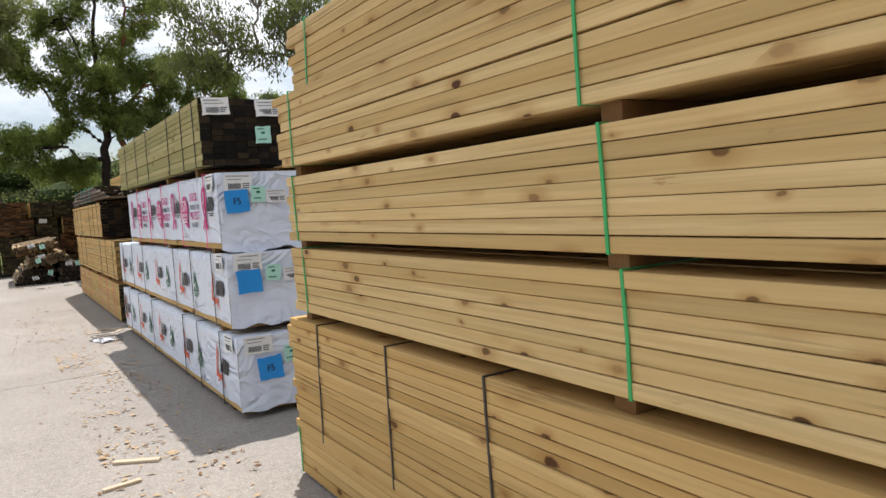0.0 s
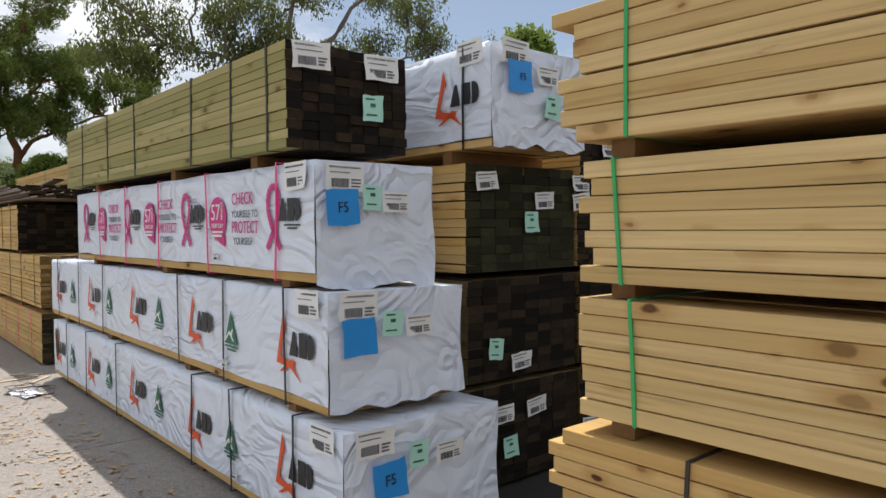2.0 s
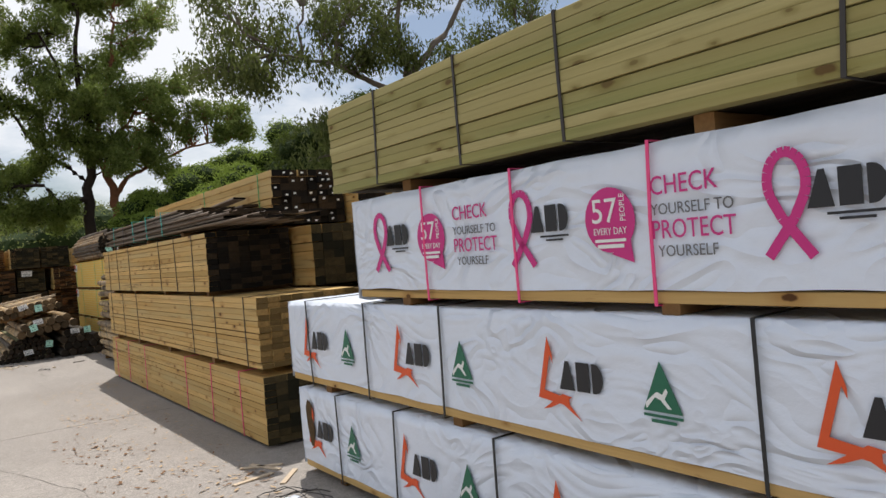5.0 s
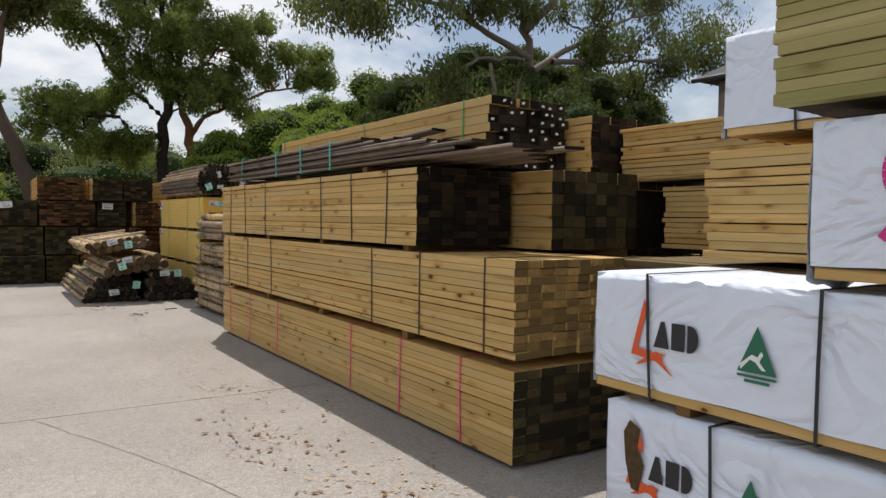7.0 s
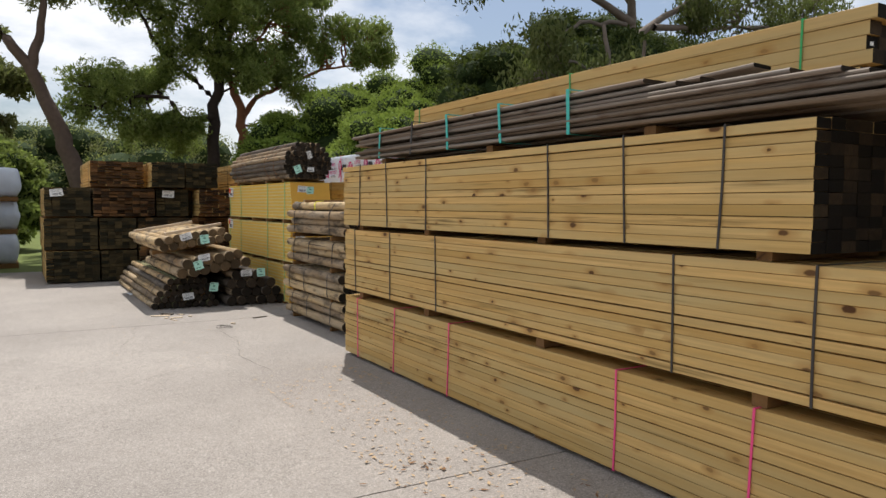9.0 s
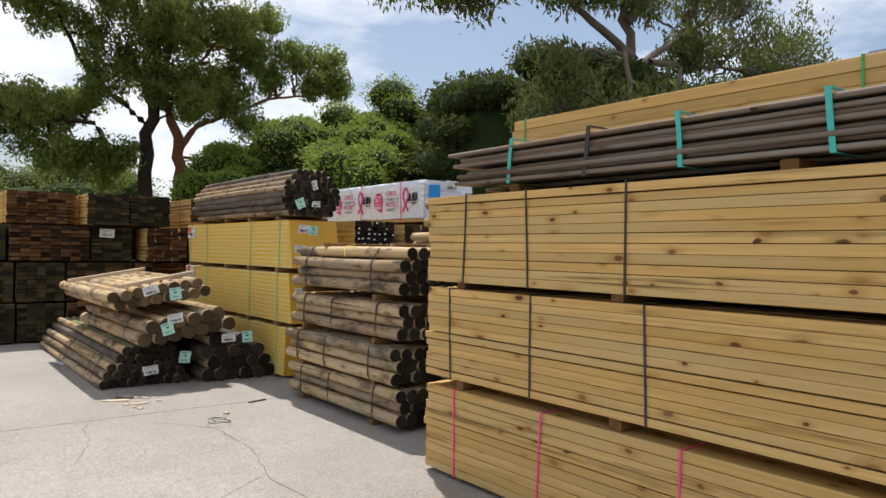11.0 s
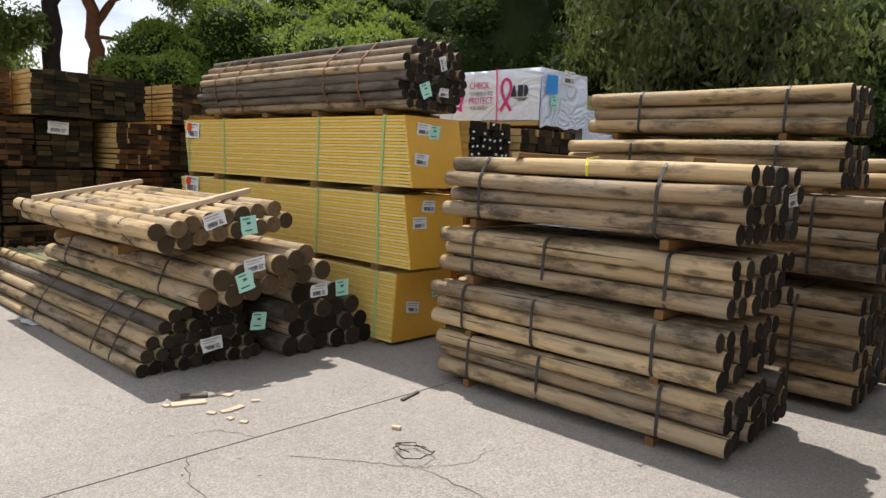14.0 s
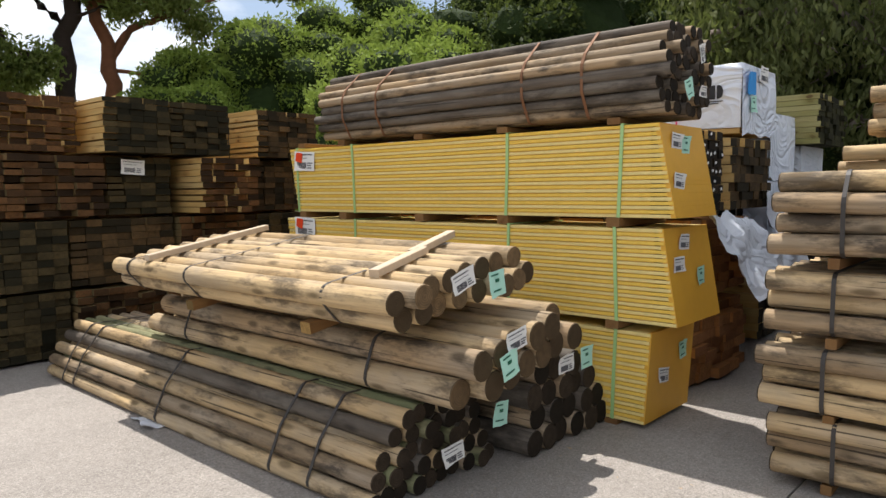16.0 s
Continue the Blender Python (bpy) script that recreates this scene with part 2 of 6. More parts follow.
WRAP = wrap_film("wrap_white", (0.69, 0.74, 0.83), 1.0)
WRAP_TORN = wrap_film("wrap_torn", (0.66, 0.69, 0.75), 1.0)
INK = plain("ink_black", (0.012, 0.012, 0.015), 0.5, 0, 0.1, 30, 0)
INK_GREY = plain("ink_grey", (0.16, 0.16, 0.17), 0.6, 0, 0.3, 60, 0)
ORANGE_INK = plain("ink_orange", (0.68, 0.085, 0.015), 0.5, 0, 0.1, 30, 0)
PINK_INK = plain("ink_pink", (0.56, 0.02, 0.20), 0.5, 0, 0.1, 30, 0)
GREEN_INK = plain("ink_green", (0.012, 0.13, 0.07), 0.5, 0, 0.1, 30, 0)
PAPER = plain("label_paper", (0.78, 0.78, 0.76), 0.6, 0, 0.08, 20, 0.1)
MINT = plain("label_mint", (0.44, 0.74, 0.62), 0.6, 0, 0.1, 20, 0.1)
BLUE = plain("label_blue", (0.015, 0.27, 0.70), 0.5, 0, 0.1, 20, 0.1)
RED = plain("spray_red", (0.75, 0.07, 0.02), 0.6, 0, 0.1, 20, 0)
STEEL = plain("strap_steel", (0.035, 0.029, 0.025), 0.55, 0.0, 0.5, 40, 0.2)
BLACK_STRAP = plain("strap_black", (0.012, 0.013, 0.015), 0.4, 0, 0.2, 40, 0)
GREEN_STRAP = plain("strap_green", (0.03, 0.36, 0.10), 0.4, 0, 0.15, 40, 0)
TEAL_STRAP = plain("strap_teal", (0.04, 0.42, 0.36), 0.4, 0, 0.15, 40, 0)
LIME_STRAP = plain("strap_lime", (0.36, 0.58, 0.24), 0.4, 0, 0.15, 40, 0)
PINK_STRAP = plain("strap_pink", (0.80, 0.06, 0.22), 0.4, 0, 0.1, 40, 0)
YELLOW = plain("sheet_edge_yellow", (0.84, 0.56, 0.10), 0.65, 0, 0.3, 30, 0.3)
YELLOW_PALE = plain("sheet_edge_pale", (0.80, 0.64, 0.26), 0.65, 0, 0.35, 30, 0.3)
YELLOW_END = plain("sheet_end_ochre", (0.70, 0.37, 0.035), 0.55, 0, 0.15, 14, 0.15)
BARK_GREY = plain("bark_grey", (0.12, 0.085, 0.065), 0.9, 0, 0.7, 9, 0.9, 0.03)
BARK_DARK = plain("bark_dark", (0.055, 0.04, 0.032), 0.9, 0, 0.7, 9, 0.9, 0.03)
BARK_PALE = plain("bark_pale", (0.20, 0.165, 0.135), 0.85, 0, 0.6, 7, 0.7, 0.03)
BARK_RED = plain("bark_red", (0.27, 0.115, 0.06), 0.85, 0, 0.6, 6, 0.7, 0.03)


def foliage(name, a, c, trans=0.35):
    m, n, l, b = nodes_of(name, 0.75)
    geo = n.new("ShaderNodeNewGeometry")
    co = n.new("ShaderNodeTexCoord")
    col = mixed(n, l, geo.outputs["Random Per Island"], a, c)
    col = mixed(n, l, ranged(n, l, noised(n, l, co.outputs["Object"], 0.8, 3.0), 0.35, 0.65, 0.0, 0.5), col, tuple(v * 0.6 for v in a))
    l.new(col, b.inputs["Base Color"])
    t = n.new("ShaderNodeBsdfTranslucent")
    l.new(mixed(n, l, 0.5, col, (0.20, 0.26, 0.05)), t.inputs["Color"])
    mx = n.new("ShaderNodeMixShader")
    mx.inputs[0].default_value = trans
    out = n["Material Output"]
    l.new(b.outputs[0], mx.inputs[1])
    l.new(t.outputs[0], mx.inputs[2])
    l.new(mx.outputs[0], out.inputs["Surface"])
    return m


LEAF_GUM = foliage("leaf_gum", (0.12, 0.13, 0.052), (0.29, 0.29, 0.135), 0.45)
LEAF_BRIGHT = foliage("leaf_bright", (0.125, 0.175, 0.04), (0.33, 0.385, 0.12), 0.48)
LEAF_BUSH = foliage("leaf_bush", (0.20, 0.285, 0.05), (0.36, 0.46, 0.095), 0.35)
# dark shrub green, lowered further to carry dense foliage's own shade
LEAF_DARK_SHADED = foliage("leaf_dark_shaded", (0.026, 0.042, 0.012), (0.085, 0.115, 0.032), 0.25)
LEAF_WEEP = foliage("leaf_weeping", (0.07, 0.085, 0.03), (0.19, 0.21, 0.08), 0.4)
LEAF_BROAD = foliage("leaf_broad", (0.16, 0.22, 0.085), (0.40, 0.45, 0.25), 0.35)


def concrete():
    m, n, l, b = nodes_of("concrete", 0.85)
    co = n.new("ShaderNodeTexCoord")
    v = co.outputs["Object"]
    col = mixed(n, l, ranged(n, l, noised(n, l, v, 0.45, 6.0, 0.6), 0.35, 0.65), (0.385, 0.347, 0.313), (0.29, 0.26, 0.235))
    col = mixed(n, l, ranged(n, l, noised(n, l, v, 2.6, 6.0, 0.65), 0.48, 0.72, 0.0, 0.45), col, (0.24, 0.22, 0.20))
    col = mixed(n, l, ranged(n, l, noised(n, l, v, 70.0, 3.0, 0.7), 0.42, 0.68, 0.0, 0.75), col, (0.17, 0.155, 0.14))
    col = mixed(n, l, ranged(n, l, noised(n, l, v, 17.0, 5.0, 0.7), 0.46, 0.66, 0.0, 0.5), col, (0.20, 0.18, 0.16))
    col = mixed(n, l, ranged(n, l, noised(n, l, v, 190.0, 2.0, 0.6), 0.56, 0.66, 0.0, 0.6), col, (0.52, 0.48, 0.43))
    spot = n.new("ShaderNodeTexVoronoi")
    spot.inputs["Scale"].default_value = 55.0
    l.new(v, spot.inputs["Vector"])
    col = mixed(n, l, ranged(n, l, spot.outputs["Distance"], 0.07, 0.16, 0.6, 0.0), col, (0.60, 0.56, 0.50))
    grit = n.new("ShaderNodeTexVoronoi")
    grit.inputs["Scale"].default_value = 105.0
    l.new(v, grit.inputs["Vector"])
    tone = n.new("ShaderNodeSeparateColor")
    l.new(grit.outputs["Color"], tone.inputs[0])
    worn = noised(n, l, v, 0.8, 4.0, 0.6)
    spread = n.new("ShaderNodeMath")
    spread.operation = "MULTIPLY"
    l.new(ranged(n, l, tone.outputs[0], 0.55, 0.95, 0.0, 0.5), spread.inputs[0])
    l.new(ranged(n, l, worn, 0.35, 0.62, 0.3, 1.0), spread.inputs[1])
    col = mixed(n, l, spread.outputs[0], col, (0.115, 0.105, 0.095))
    col = mixed(n, l, ranged(n, l, tone.outputs[1], 0.86, 0.97, 0.0, 0.25), col, (0.58, 0.54, 0.49))
    l.new(col, b.inputs["Base Color"])
    bumped(n, l, b, noised(n, l, v, 120.0, 4.0, 0.7), 0.6, 0.008)
    return m


CONCRETE = concrete()
JOINT = plain("joint_dark", (0.10, 0.09, 0.08), 0.9, 0, 0.4, 20, 0.3)
DIRT = plain("dirt", (0.17, 0.125, 0.085), 0.95, 0, 0.6, 3.0, 0.6, 0.02)
ASPHALT_SHADED = plain("asphalt_shaded", (0.042, 0.037, 0.033), 0.9, 0, 0.5, 30, 0.4)
PALE_CUT = plain("offcut_pale", (0.55, 0.44, 0.32), 0.8, 0, 0.3, 30, 0.2)
# dark green that stands for the shade inside shrubs
LEAF_SHADE = plain("leaf_shade", (0.03, 0.05, 0.014), 0.9, 0, 0.5, 5, 0.9, 0.08)
GRASS = plain("grass", (0.14, 0.17, 0.05), 0.95, 0, 0.5, 6.0, 0.8, 0.04)
CHIP = plain("wood_chip", (0.46, 0.33, 0.20), 0.85, 0, 0.4, 40, 0.2)
LITTER = plain("dry_leaf", (0.22, 0.12, 0.06), 0.85, 0, 0.5, 40, 0.2)


# mesh helpers
def mesh_of(name, verts, faces, mats=(), slots=None, smooth=False):
    me = bpy.data.meshes.new(name)
    me.from_pydata([tuple(v) for v in verts], [], faces)
    for m in mats:
        me.materials.append(m)
    if slots is not None:
        me.polygons.foreach_set("material_index", slots)
    if smooth:
        me.polygons.foreach_set("use_smooth", [True] * len(me.polygons))
    me.update()
    return me


def child(name, me, parent, m=None, label=""):
    ob = new(name, me)
    ob.parent = parent
    if m is not None:
        ob.matrix_basis = m
    if label:
        ob["label"] = label
    return ob


def base(name, m, label, category, group=""):
    return tagged(placed(new(name), m), label, category, group)


def placed(ob, m):
    ob.matrix_world = m
    return ob


def bar_mesh(name, w, length, h, mats, c=0.004):
    """A board along +y from the origin, its long edges eased; slot 1 is the sawn ends."""
    p = [(c, 0), (w - c, 0), (w, c), (w, h - c), (w - c, h), (c, h), (0, h - c), (0, c)]
    v = [(x, y, z) for y in (0, length) for x, z in p]
    f = [(i, i + 8, (i + 1) % 8 + 8, (i + 1) % 8) for i in range(8)] + [tuple(range(8)), tuple(range(15, 7, -1))]
    return mesh_of(name, v, f, mats, [0] * 8 + [1, 1])


def box_into(v, f, x0, y0, z0, x1, y1, z1):
    o = len(v)
    v += [(x, y, z) for x in (x0, x1) for y in (y0, y1) for z in (z0, z1)]
    f += [tuple(o + i for i in q) for q in ((0, 1, 3, 2), (4, 6, 7, 5), (0, 4, 5, 1), (2, 3, 7, 6), (0, 2, 6, 4), (1, 5, 7, 3))]


def strap_mesh(w, h, wide, mat, rng, t=0.003):
    """A flat band round a pack, w across and h high, a little off plumb."""
    lean = rng.uniform(-0.03, 0.03)
    s = lambda z: lean * z / max(h, 0.1)
    v, f = [], []
    pts = [(-t, -t), (-t, h * 0.5), (-t, h + t), (w + t, h + t), (w + t, -t)]
    off = [0, rng.uniform(-0.006, 0.006), 0, 0, 0]
    for (x, z), o in zip(pts, off):
        for k in (-wide / 2, wide / 2):
            v.append((x, k + s(z) + o, z))
    q = [(0.0015, 0), (0.0015, h * 0.5), (0.0015, h - 0.0015), (w - 0.0015, h - 0.0015), (w - 0.0015, 0.0015)]
    for (x, z), o in zip(q, off):
        for k in (-wide / 2, wide / 2):
            v.append((x, k + s(z) + o, z))
    for i in range(5):
        j = (i + 1) % 5
        a, b2 = 2 * i, 2 * j
        f += [(a, a + 1, b2 + 1, b2), (a + 10, b2 + 10, b2 + 11, a + 11), (a, b2, b2 + 10, a + 10), (a + 1, a + 11, b2 + 11, b2 + 1)]
    return mesh_of("strap", v, f, [mat])


FRONT = Matrix(((0, 0, -1, 0), (-1, 0, 0, 0), (0, 1, 0, 0), (0, 0, 0, 1)))  # prints on faces towards -x
NEAR = Matrix(((1, 0, 0, 0), (0, 0, -1, 0), (0, 1, 0, 0), (0, 0, 0, 1)))  # prints on faces towards -y


def flat_mesh(name, outlines, mat, t=0.0015):
    """Flat polygons in the local x-y plane with a little thickness."""
    v, f = [], []
    for o in outlines:
        k, n = len(v), len(o)
        v += [(x, y, t) for x, y in o] + [(x, y, 0) for x, y in o]
        f += [tuple(range(k, k + n))] + [(k + i, k + n + i, k + n + (i + 1) % n, k + (i + 1) % n) for i in range(n)]
    return mesh_of(name, v, f, [mat])


def rect(x0, y0, x1, y1):
    return [(x0, y0), (x1, y0), (x1, y1), (x0, y1)]


def text_mesh(words, size, mat, wide=1.0):
    cu = bpy.data.curves.new("words", "FONT")
    cu.body, cu.size, cu.extrude, cu.resolution_u = words, size, 0.0008, 3
    cu.align_x = "CENTER"
    ob = new("words", cu)
    bpy.context.view_layer.update()
    me = bpy.data.meshes.new_from_object(ob.evaluated_get(bpy.context.evaluated_depsgraph_get()))
    bpy.data.objects.remove(ob)
    for vert in me.vertices:
        vert.co.x *= wide
    me.materials.clear()
    me.materials.append(mat)
    return me


def paper_mesh(name, w, h, mat, rng, curl=0.012):
    """A sheet of paper with a lifted corner."""
    v, f, nx, ny = [], [], 5, 4
    cx, cy = rng.choice((0, 1)), rng.choice((0, 1))
    for j in range(ny):
        for i in range(nx):
            u, t = i / (nx - 1), j / (ny - 1)
            d = max(0.0, 1 - 1.4 * math.hypot(u - cx, t - cy))
            v.append(((u - 0.5) * w * (1 + 0.05 * rng.uniform(-1, 1)), (t - 0.5) * h * (1 + 0.06 * rng.uniform(-1, 1)), 0.003 + curl * d * d + 0.002 * rng.random()))
    for j in range(ny - 1):
        for i in range(nx - 1):
            a = j * nx + i
            f.append((a, a + 1, a + nx + 1, a + nx))
    return mesh_of(name, v, f, [mat], smooth=True)


def printed_bars(w, h, rng):
    """Unreadable print: a line of type and a bar code."""
    o = []
    x = -w * 0.42
    while x < w * 0.40:
        s = rng.uniform(0.02, 0.05) * w
        o.append(rect(x, h * 0.31, x + s * 0.5, h * 0.38))
        x += s
    x = -w * 0.36
    while x < w * 0.10:
        s = rng.uniform(0.012, 0.03) * w
        o.append(rect(x, -h * 0.38, x + s * 0.45, -h * 0.06))
        x += s
    o.append(rect(-w * 0.40, h * 0.14, w * rng.uniform(0.1, 0.3), h * 0.17))
    for k in range(3):
        o.append(rect(w * 0.16, -h * 0.36 + k * h * 0.12, w * rng.uniform(0.32, 0.42), -h * 0.30 + k * h * 0.12))
    return o


def label_on(parent, x, z, kind="white", wide=0.13, y=-0.004, rng=random, face=NEAR, turn=None):
    """A paper label stapled on the face of a pack."""
    m, col = {"white": (PAPER, "white printed label"), "mint": (MINT, "mint green label"), "blue": (BLUE, "blue grade label")}[kind]
    h = wide * {"white": 0.62, "mint": 1.05, "blue": 0.95}[kind]
    turn = rng.uniform(-9, 9) if turn is None else turn
    where = Matrix.Translation((x, y, z)) @ face @ pose(0, 0, 0, 0, 0, turn)
    if face is FRONT:
        where = Matrix.Translation((y, x, z)) @ face @ pose(0, 0, 0, 0, 0, turn)
    sheet = child("label", paper_mesh("label", wide, h, m, rng), parent, where, col)
    if kind == "white":
        child("print", flat_mesh("print", printed_bars(wide, h, rng), INK_GREY), sheet, pose(0, 0, 0.0065))
    elif kind == "mint":
        child("print", flat_mesh("print", [rect(-wide * 0.35, h * 0.32, wide * 0.1, h * 0.38), rect(-wide * 0.12, h * 0.05, wide * 0.12, h * 0.18), rect(-wide * 0.35, -h * 0.3, wide * 0.2, -h * 0.24)], GREEN_INK), sheet, pose(0, 0, 0.0065))
    return sheet


# kinds of things
def timber_pack(x, y, z, w, length, h, rows, cols, wood, ends, label, straps=(), strap_mat=None, group="timber packs", full=True, jut=0.012, rz=0.0, seed=1, strap_wide=0.012, gap=0.006):
    """Boards laid in rows and columns along +y, banded; each board is a part."""
    rng = random.Random(seed)
    th = base("timber_pack", pose(x, y, z, 0, 0, rz), label, "timber pack", group)
    bw, bh = w / cols, h / rows
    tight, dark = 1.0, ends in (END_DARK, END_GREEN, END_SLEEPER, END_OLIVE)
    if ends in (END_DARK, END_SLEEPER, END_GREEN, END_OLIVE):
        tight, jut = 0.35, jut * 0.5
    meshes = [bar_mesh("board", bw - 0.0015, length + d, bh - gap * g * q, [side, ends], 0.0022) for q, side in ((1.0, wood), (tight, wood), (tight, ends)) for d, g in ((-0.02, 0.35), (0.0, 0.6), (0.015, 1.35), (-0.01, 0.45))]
    for r in range(rows):
        for c in range(cols):
            if not full and 0 < c < cols - 1 and r < rows - 1 and r > 0:
                continue
            dy = rng.gauss(0, jut) if rng.random() < 0.9 else rng.uniform(-2 * jut, 1.6 * jut)
            dx = rng.gauss(-0.003, 0.003) if c == 0 else rng.uniform(-0.0005, 0.0005)
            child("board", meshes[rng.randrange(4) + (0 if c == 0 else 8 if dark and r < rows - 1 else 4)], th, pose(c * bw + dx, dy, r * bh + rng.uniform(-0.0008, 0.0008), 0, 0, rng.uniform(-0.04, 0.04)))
    if not full:
        v, f = [], []
        box_into(v, f, bw, 0.15, bh, w - bw, length - 0.15, h - bh)
        child("core", mesh_of("core", v, f, [ends]), th, None, "dark inner boards")
    for k, s in enumerate(straps):
        child("strap", strap_mesh(w + 0.013, h, strap_wide, strap_mat or STEEL, rng), th, pose(-0.009, s - y, 0))
    return th


def bearers(x, w, z, ys, h=0.05, wide=0.08, mat=None):
    """Cross timbers that carry a pack."""
    for k, yy in enumerate(ys):
        me = bar_mesh("bearer", wide, w, h, [mat or BEARER, mat or BEARER])
        ob = placed(new("bearer", me), pose(x + w, yy - wide / 2, z, 0, 0, 90))
        tagged(ob, "short brown sawn bearer under a timber pack", "bearer", "bearers")


def ribbon_outline(s):
    """Two crossing legs and a loop, s high, as quads along a curve."""
    pts = []
    for i in range(25):
        t = i / 24
        a = math.pi * 2 * t
        if t < 0.2:
            k = t / 0.2
            pts.append((0.22 - 0.34 * k, -0.5 + 0.45 * k))
        elif t > 0.8:
            k = (t - 0.8) / 0.2
            pts.append((0.12 - 0.34 * k, -0.05 - 0.45 * k))
        else:
            k = (t - 0.2) / 0.6
            a = math.radians(215 - 250 * k)
            pts.append((0.20 * math.cos(a) * 0.95, 0.22 + 0.28 * math.sin(a)))
    o, hw = [], 0.05
    for i in range(len(pts) - 1):
        (x0, y0), (x1, y1) = pts[i], pts[i + 1]
        d = math.hypot(x1 - x0, y1 - y0) or 1
        nx, ny = -(y1 - y0) / d * hw, (x1 - x0) / d * hw
        o.append([((x0 - nx) * s, (y0 - ny) * s), ((x1 - nx) * s, (y1 - ny) * s), ((x1 + nx) * s, (y1 + ny) * s), ((x0 + nx) * s, (y0 + ny) * s)])
    return o


def mark_outline(s):
    """Three solid black shapes in a row, in place of a brand."""
    a = [(-0.80, -0.32), (-0.20, -0.32), (-0.38, 0.36), (-0.52, 0.36)]
    k = rect(-0.10, -0.32, 0.40, 0.36)
    d = [(0.50, -0.32), (0.50, 0.36)] + [(0.60 + 0.30 * math.cos(q), 0.02 + 0.34 * math.sin(q)) for q in [math.radians(90 - 20 * i) for i in range(10)]]
    d = d[::-1]
    return [[(x * s * 0.8, y * s) for x, y in o] for o in [a, k, d]] + ([] if s != 0.17 else [rect(-0.3 * s, -0.46 * s, 0.7 * s, -0.41 * s), rect(-0.1 * s, -0.56 * s, 0.5 * s, -0.51 * s)])


def swoosh_outline(s):
    """An orange open triangle with a forked foot."""
    o = [[(-0.05, 0.55), (-0.02, 0.30), (-0.17, -0.22), (-0.30, -0.34)], [(-0.05, 0.55), (0.03, 0.28), (0.03, 0.18), (-0.02, 0.30)],
         [(-0.30, -0.34), (-0.17, -0.22), (0.30, -0.30), (0.30, -0.40)], [(-0.22, -0.50), (-0.06, -0.46), (0.36, -0.27), (0.18, -0.24)], [(0.14, -0.36), (0.26, -0.34), (0.52, -0.58)]]
    return [[(x * s, y * s) for x, y in q[::-1]] for q in o]


ALL_MARKS = {}


def print_on(wrap, kind, y, z, size, x=-0.011, face=FRONT):
    """Ink printed on a wrap, at y along it and z up."""
    key = (kind, size)
    if key not in ALL_MARKS:
        if kind == "ribbon":
            ALL_MARKS[key] = [("ribbon_print", flat_mesh("ribbon_print", ribbon_outline(size), PINK_INK), (0, 0))]
        elif kind == "mark":
            ALL_MARKS[key] = [("brand_shape", flat_mesh("brand_shape", mark_outline(size), INK), (0, 0))]
        elif kind == "swoosh":
            ALL_MARKS[key] = [("orange_shape", flat_mesh("orange_shape", swoosh_outline(size), ORANGE_INK), (0, 0))]
        elif kind == "triangle":
            wave = [[(-0.36, -0.20), (-0.10, 0.02), (0.02, -0.02), (0.10, 0.10), (0.14, 0.04), (0.06, -0.10), (0.20, -0.26), (0.12, -0.26), (-0.02, -0.12), (-0.14, -0.08), (-0.34, -0.30)]]
            ALL_MARKS[key] = [("green_triangle", flat_mesh("green_triangle", [[(0.42 * size, -0.34 * size), (0, 0.58 * size), (-0.42 * size, -0.34 * size)][::-1]], GREEN_INK), (0, 0)),
                              ("white_wave", flat_mesh("white_wave", [[(q * size, r * size) for q, r in wave[0]][::-1]], PAPER), (0, 0, 0.002)),
                              ("caption_bar", flat_mesh("caption_bar", [rect(-0.42 * size, -0.44 * size, 0.42 * size, -0.39 * size), rect(-0.26 * size, -0.54 * size, 0.28 * size, -0.48 * size)], GREEN_INK), (0, 0))]
        elif kind == "check":
            ALL_MARKS[key] = [("print_check", text_mesh("CHECK", size * 0.36, PINK_INK, 0.86), (-0.10 * size, 0.33 * size)), ("print_yourself_to", text_mesh("YOURSELF TO", size * 0.215, INK_GREY, 0.9), (0, 0.06 * size)),
                              ("print_protect", text_mesh("PROTECT", size * 0.36, PINK_INK, 0.80), (0, -0.26 * size)), ("print_yourself", text_mesh("YOURSELF", size * 0.215, INK_GREY, 0.9), (-0.09 * size, -0.50 * size))]
        elif kind == "bubble":
            ring = [(0.42 * size * math.cos(q), 0.05 * size + 0.43 * size * math.sin(q)) for q in [math.radians(10 * i) for i in range(36)]]
            ALL_MARKS[key] = [("pink_bubble", flat_mesh("pink_bubble", [ring, [(0.0, -0.40 * size), (0.36 * size, -0.52 * size), (0.32 * size, -0.20 * size)]], PINK_INK), (0, 0)),
                              ("print_number", text_mesh("57", size * 0.46, PAPER, 1.0), (-0.08 * size, 0.02 * size, 0.003)), ("print_every_day", text_mesh("EVERY DAY", size * 0.13, PAPER, 0.85), (0, -0.14 * size, 0.003)),
                              ("caption_bar", flat_mesh("caption_bar", [rect(-0.26 * size, -0.24 * size, 0.26 * size, -0.20 * size), rect(-0.22 * size, -0.32 * size, 0.22 * size, -0.27 * size)], PAPER), (0, 0, 0.003)),
                              ("side_print", text_mesh("PEOPLE", size * 0.12, PAPER, 0.9), (0.27 * size, 0.20 * size, 0.003))]
    for name, me, off in ALL_MARKS[key]:
        o = Matrix.Translation((x, y, z)) @ face @ Matrix.Translation((off[0], off[1], off[2] if len(off) > 2 else 0))
        if name == "side_print":
            o = o @ pose(0, 0, 0, 0, 0, 90)
        child(name, me, wrap, o)


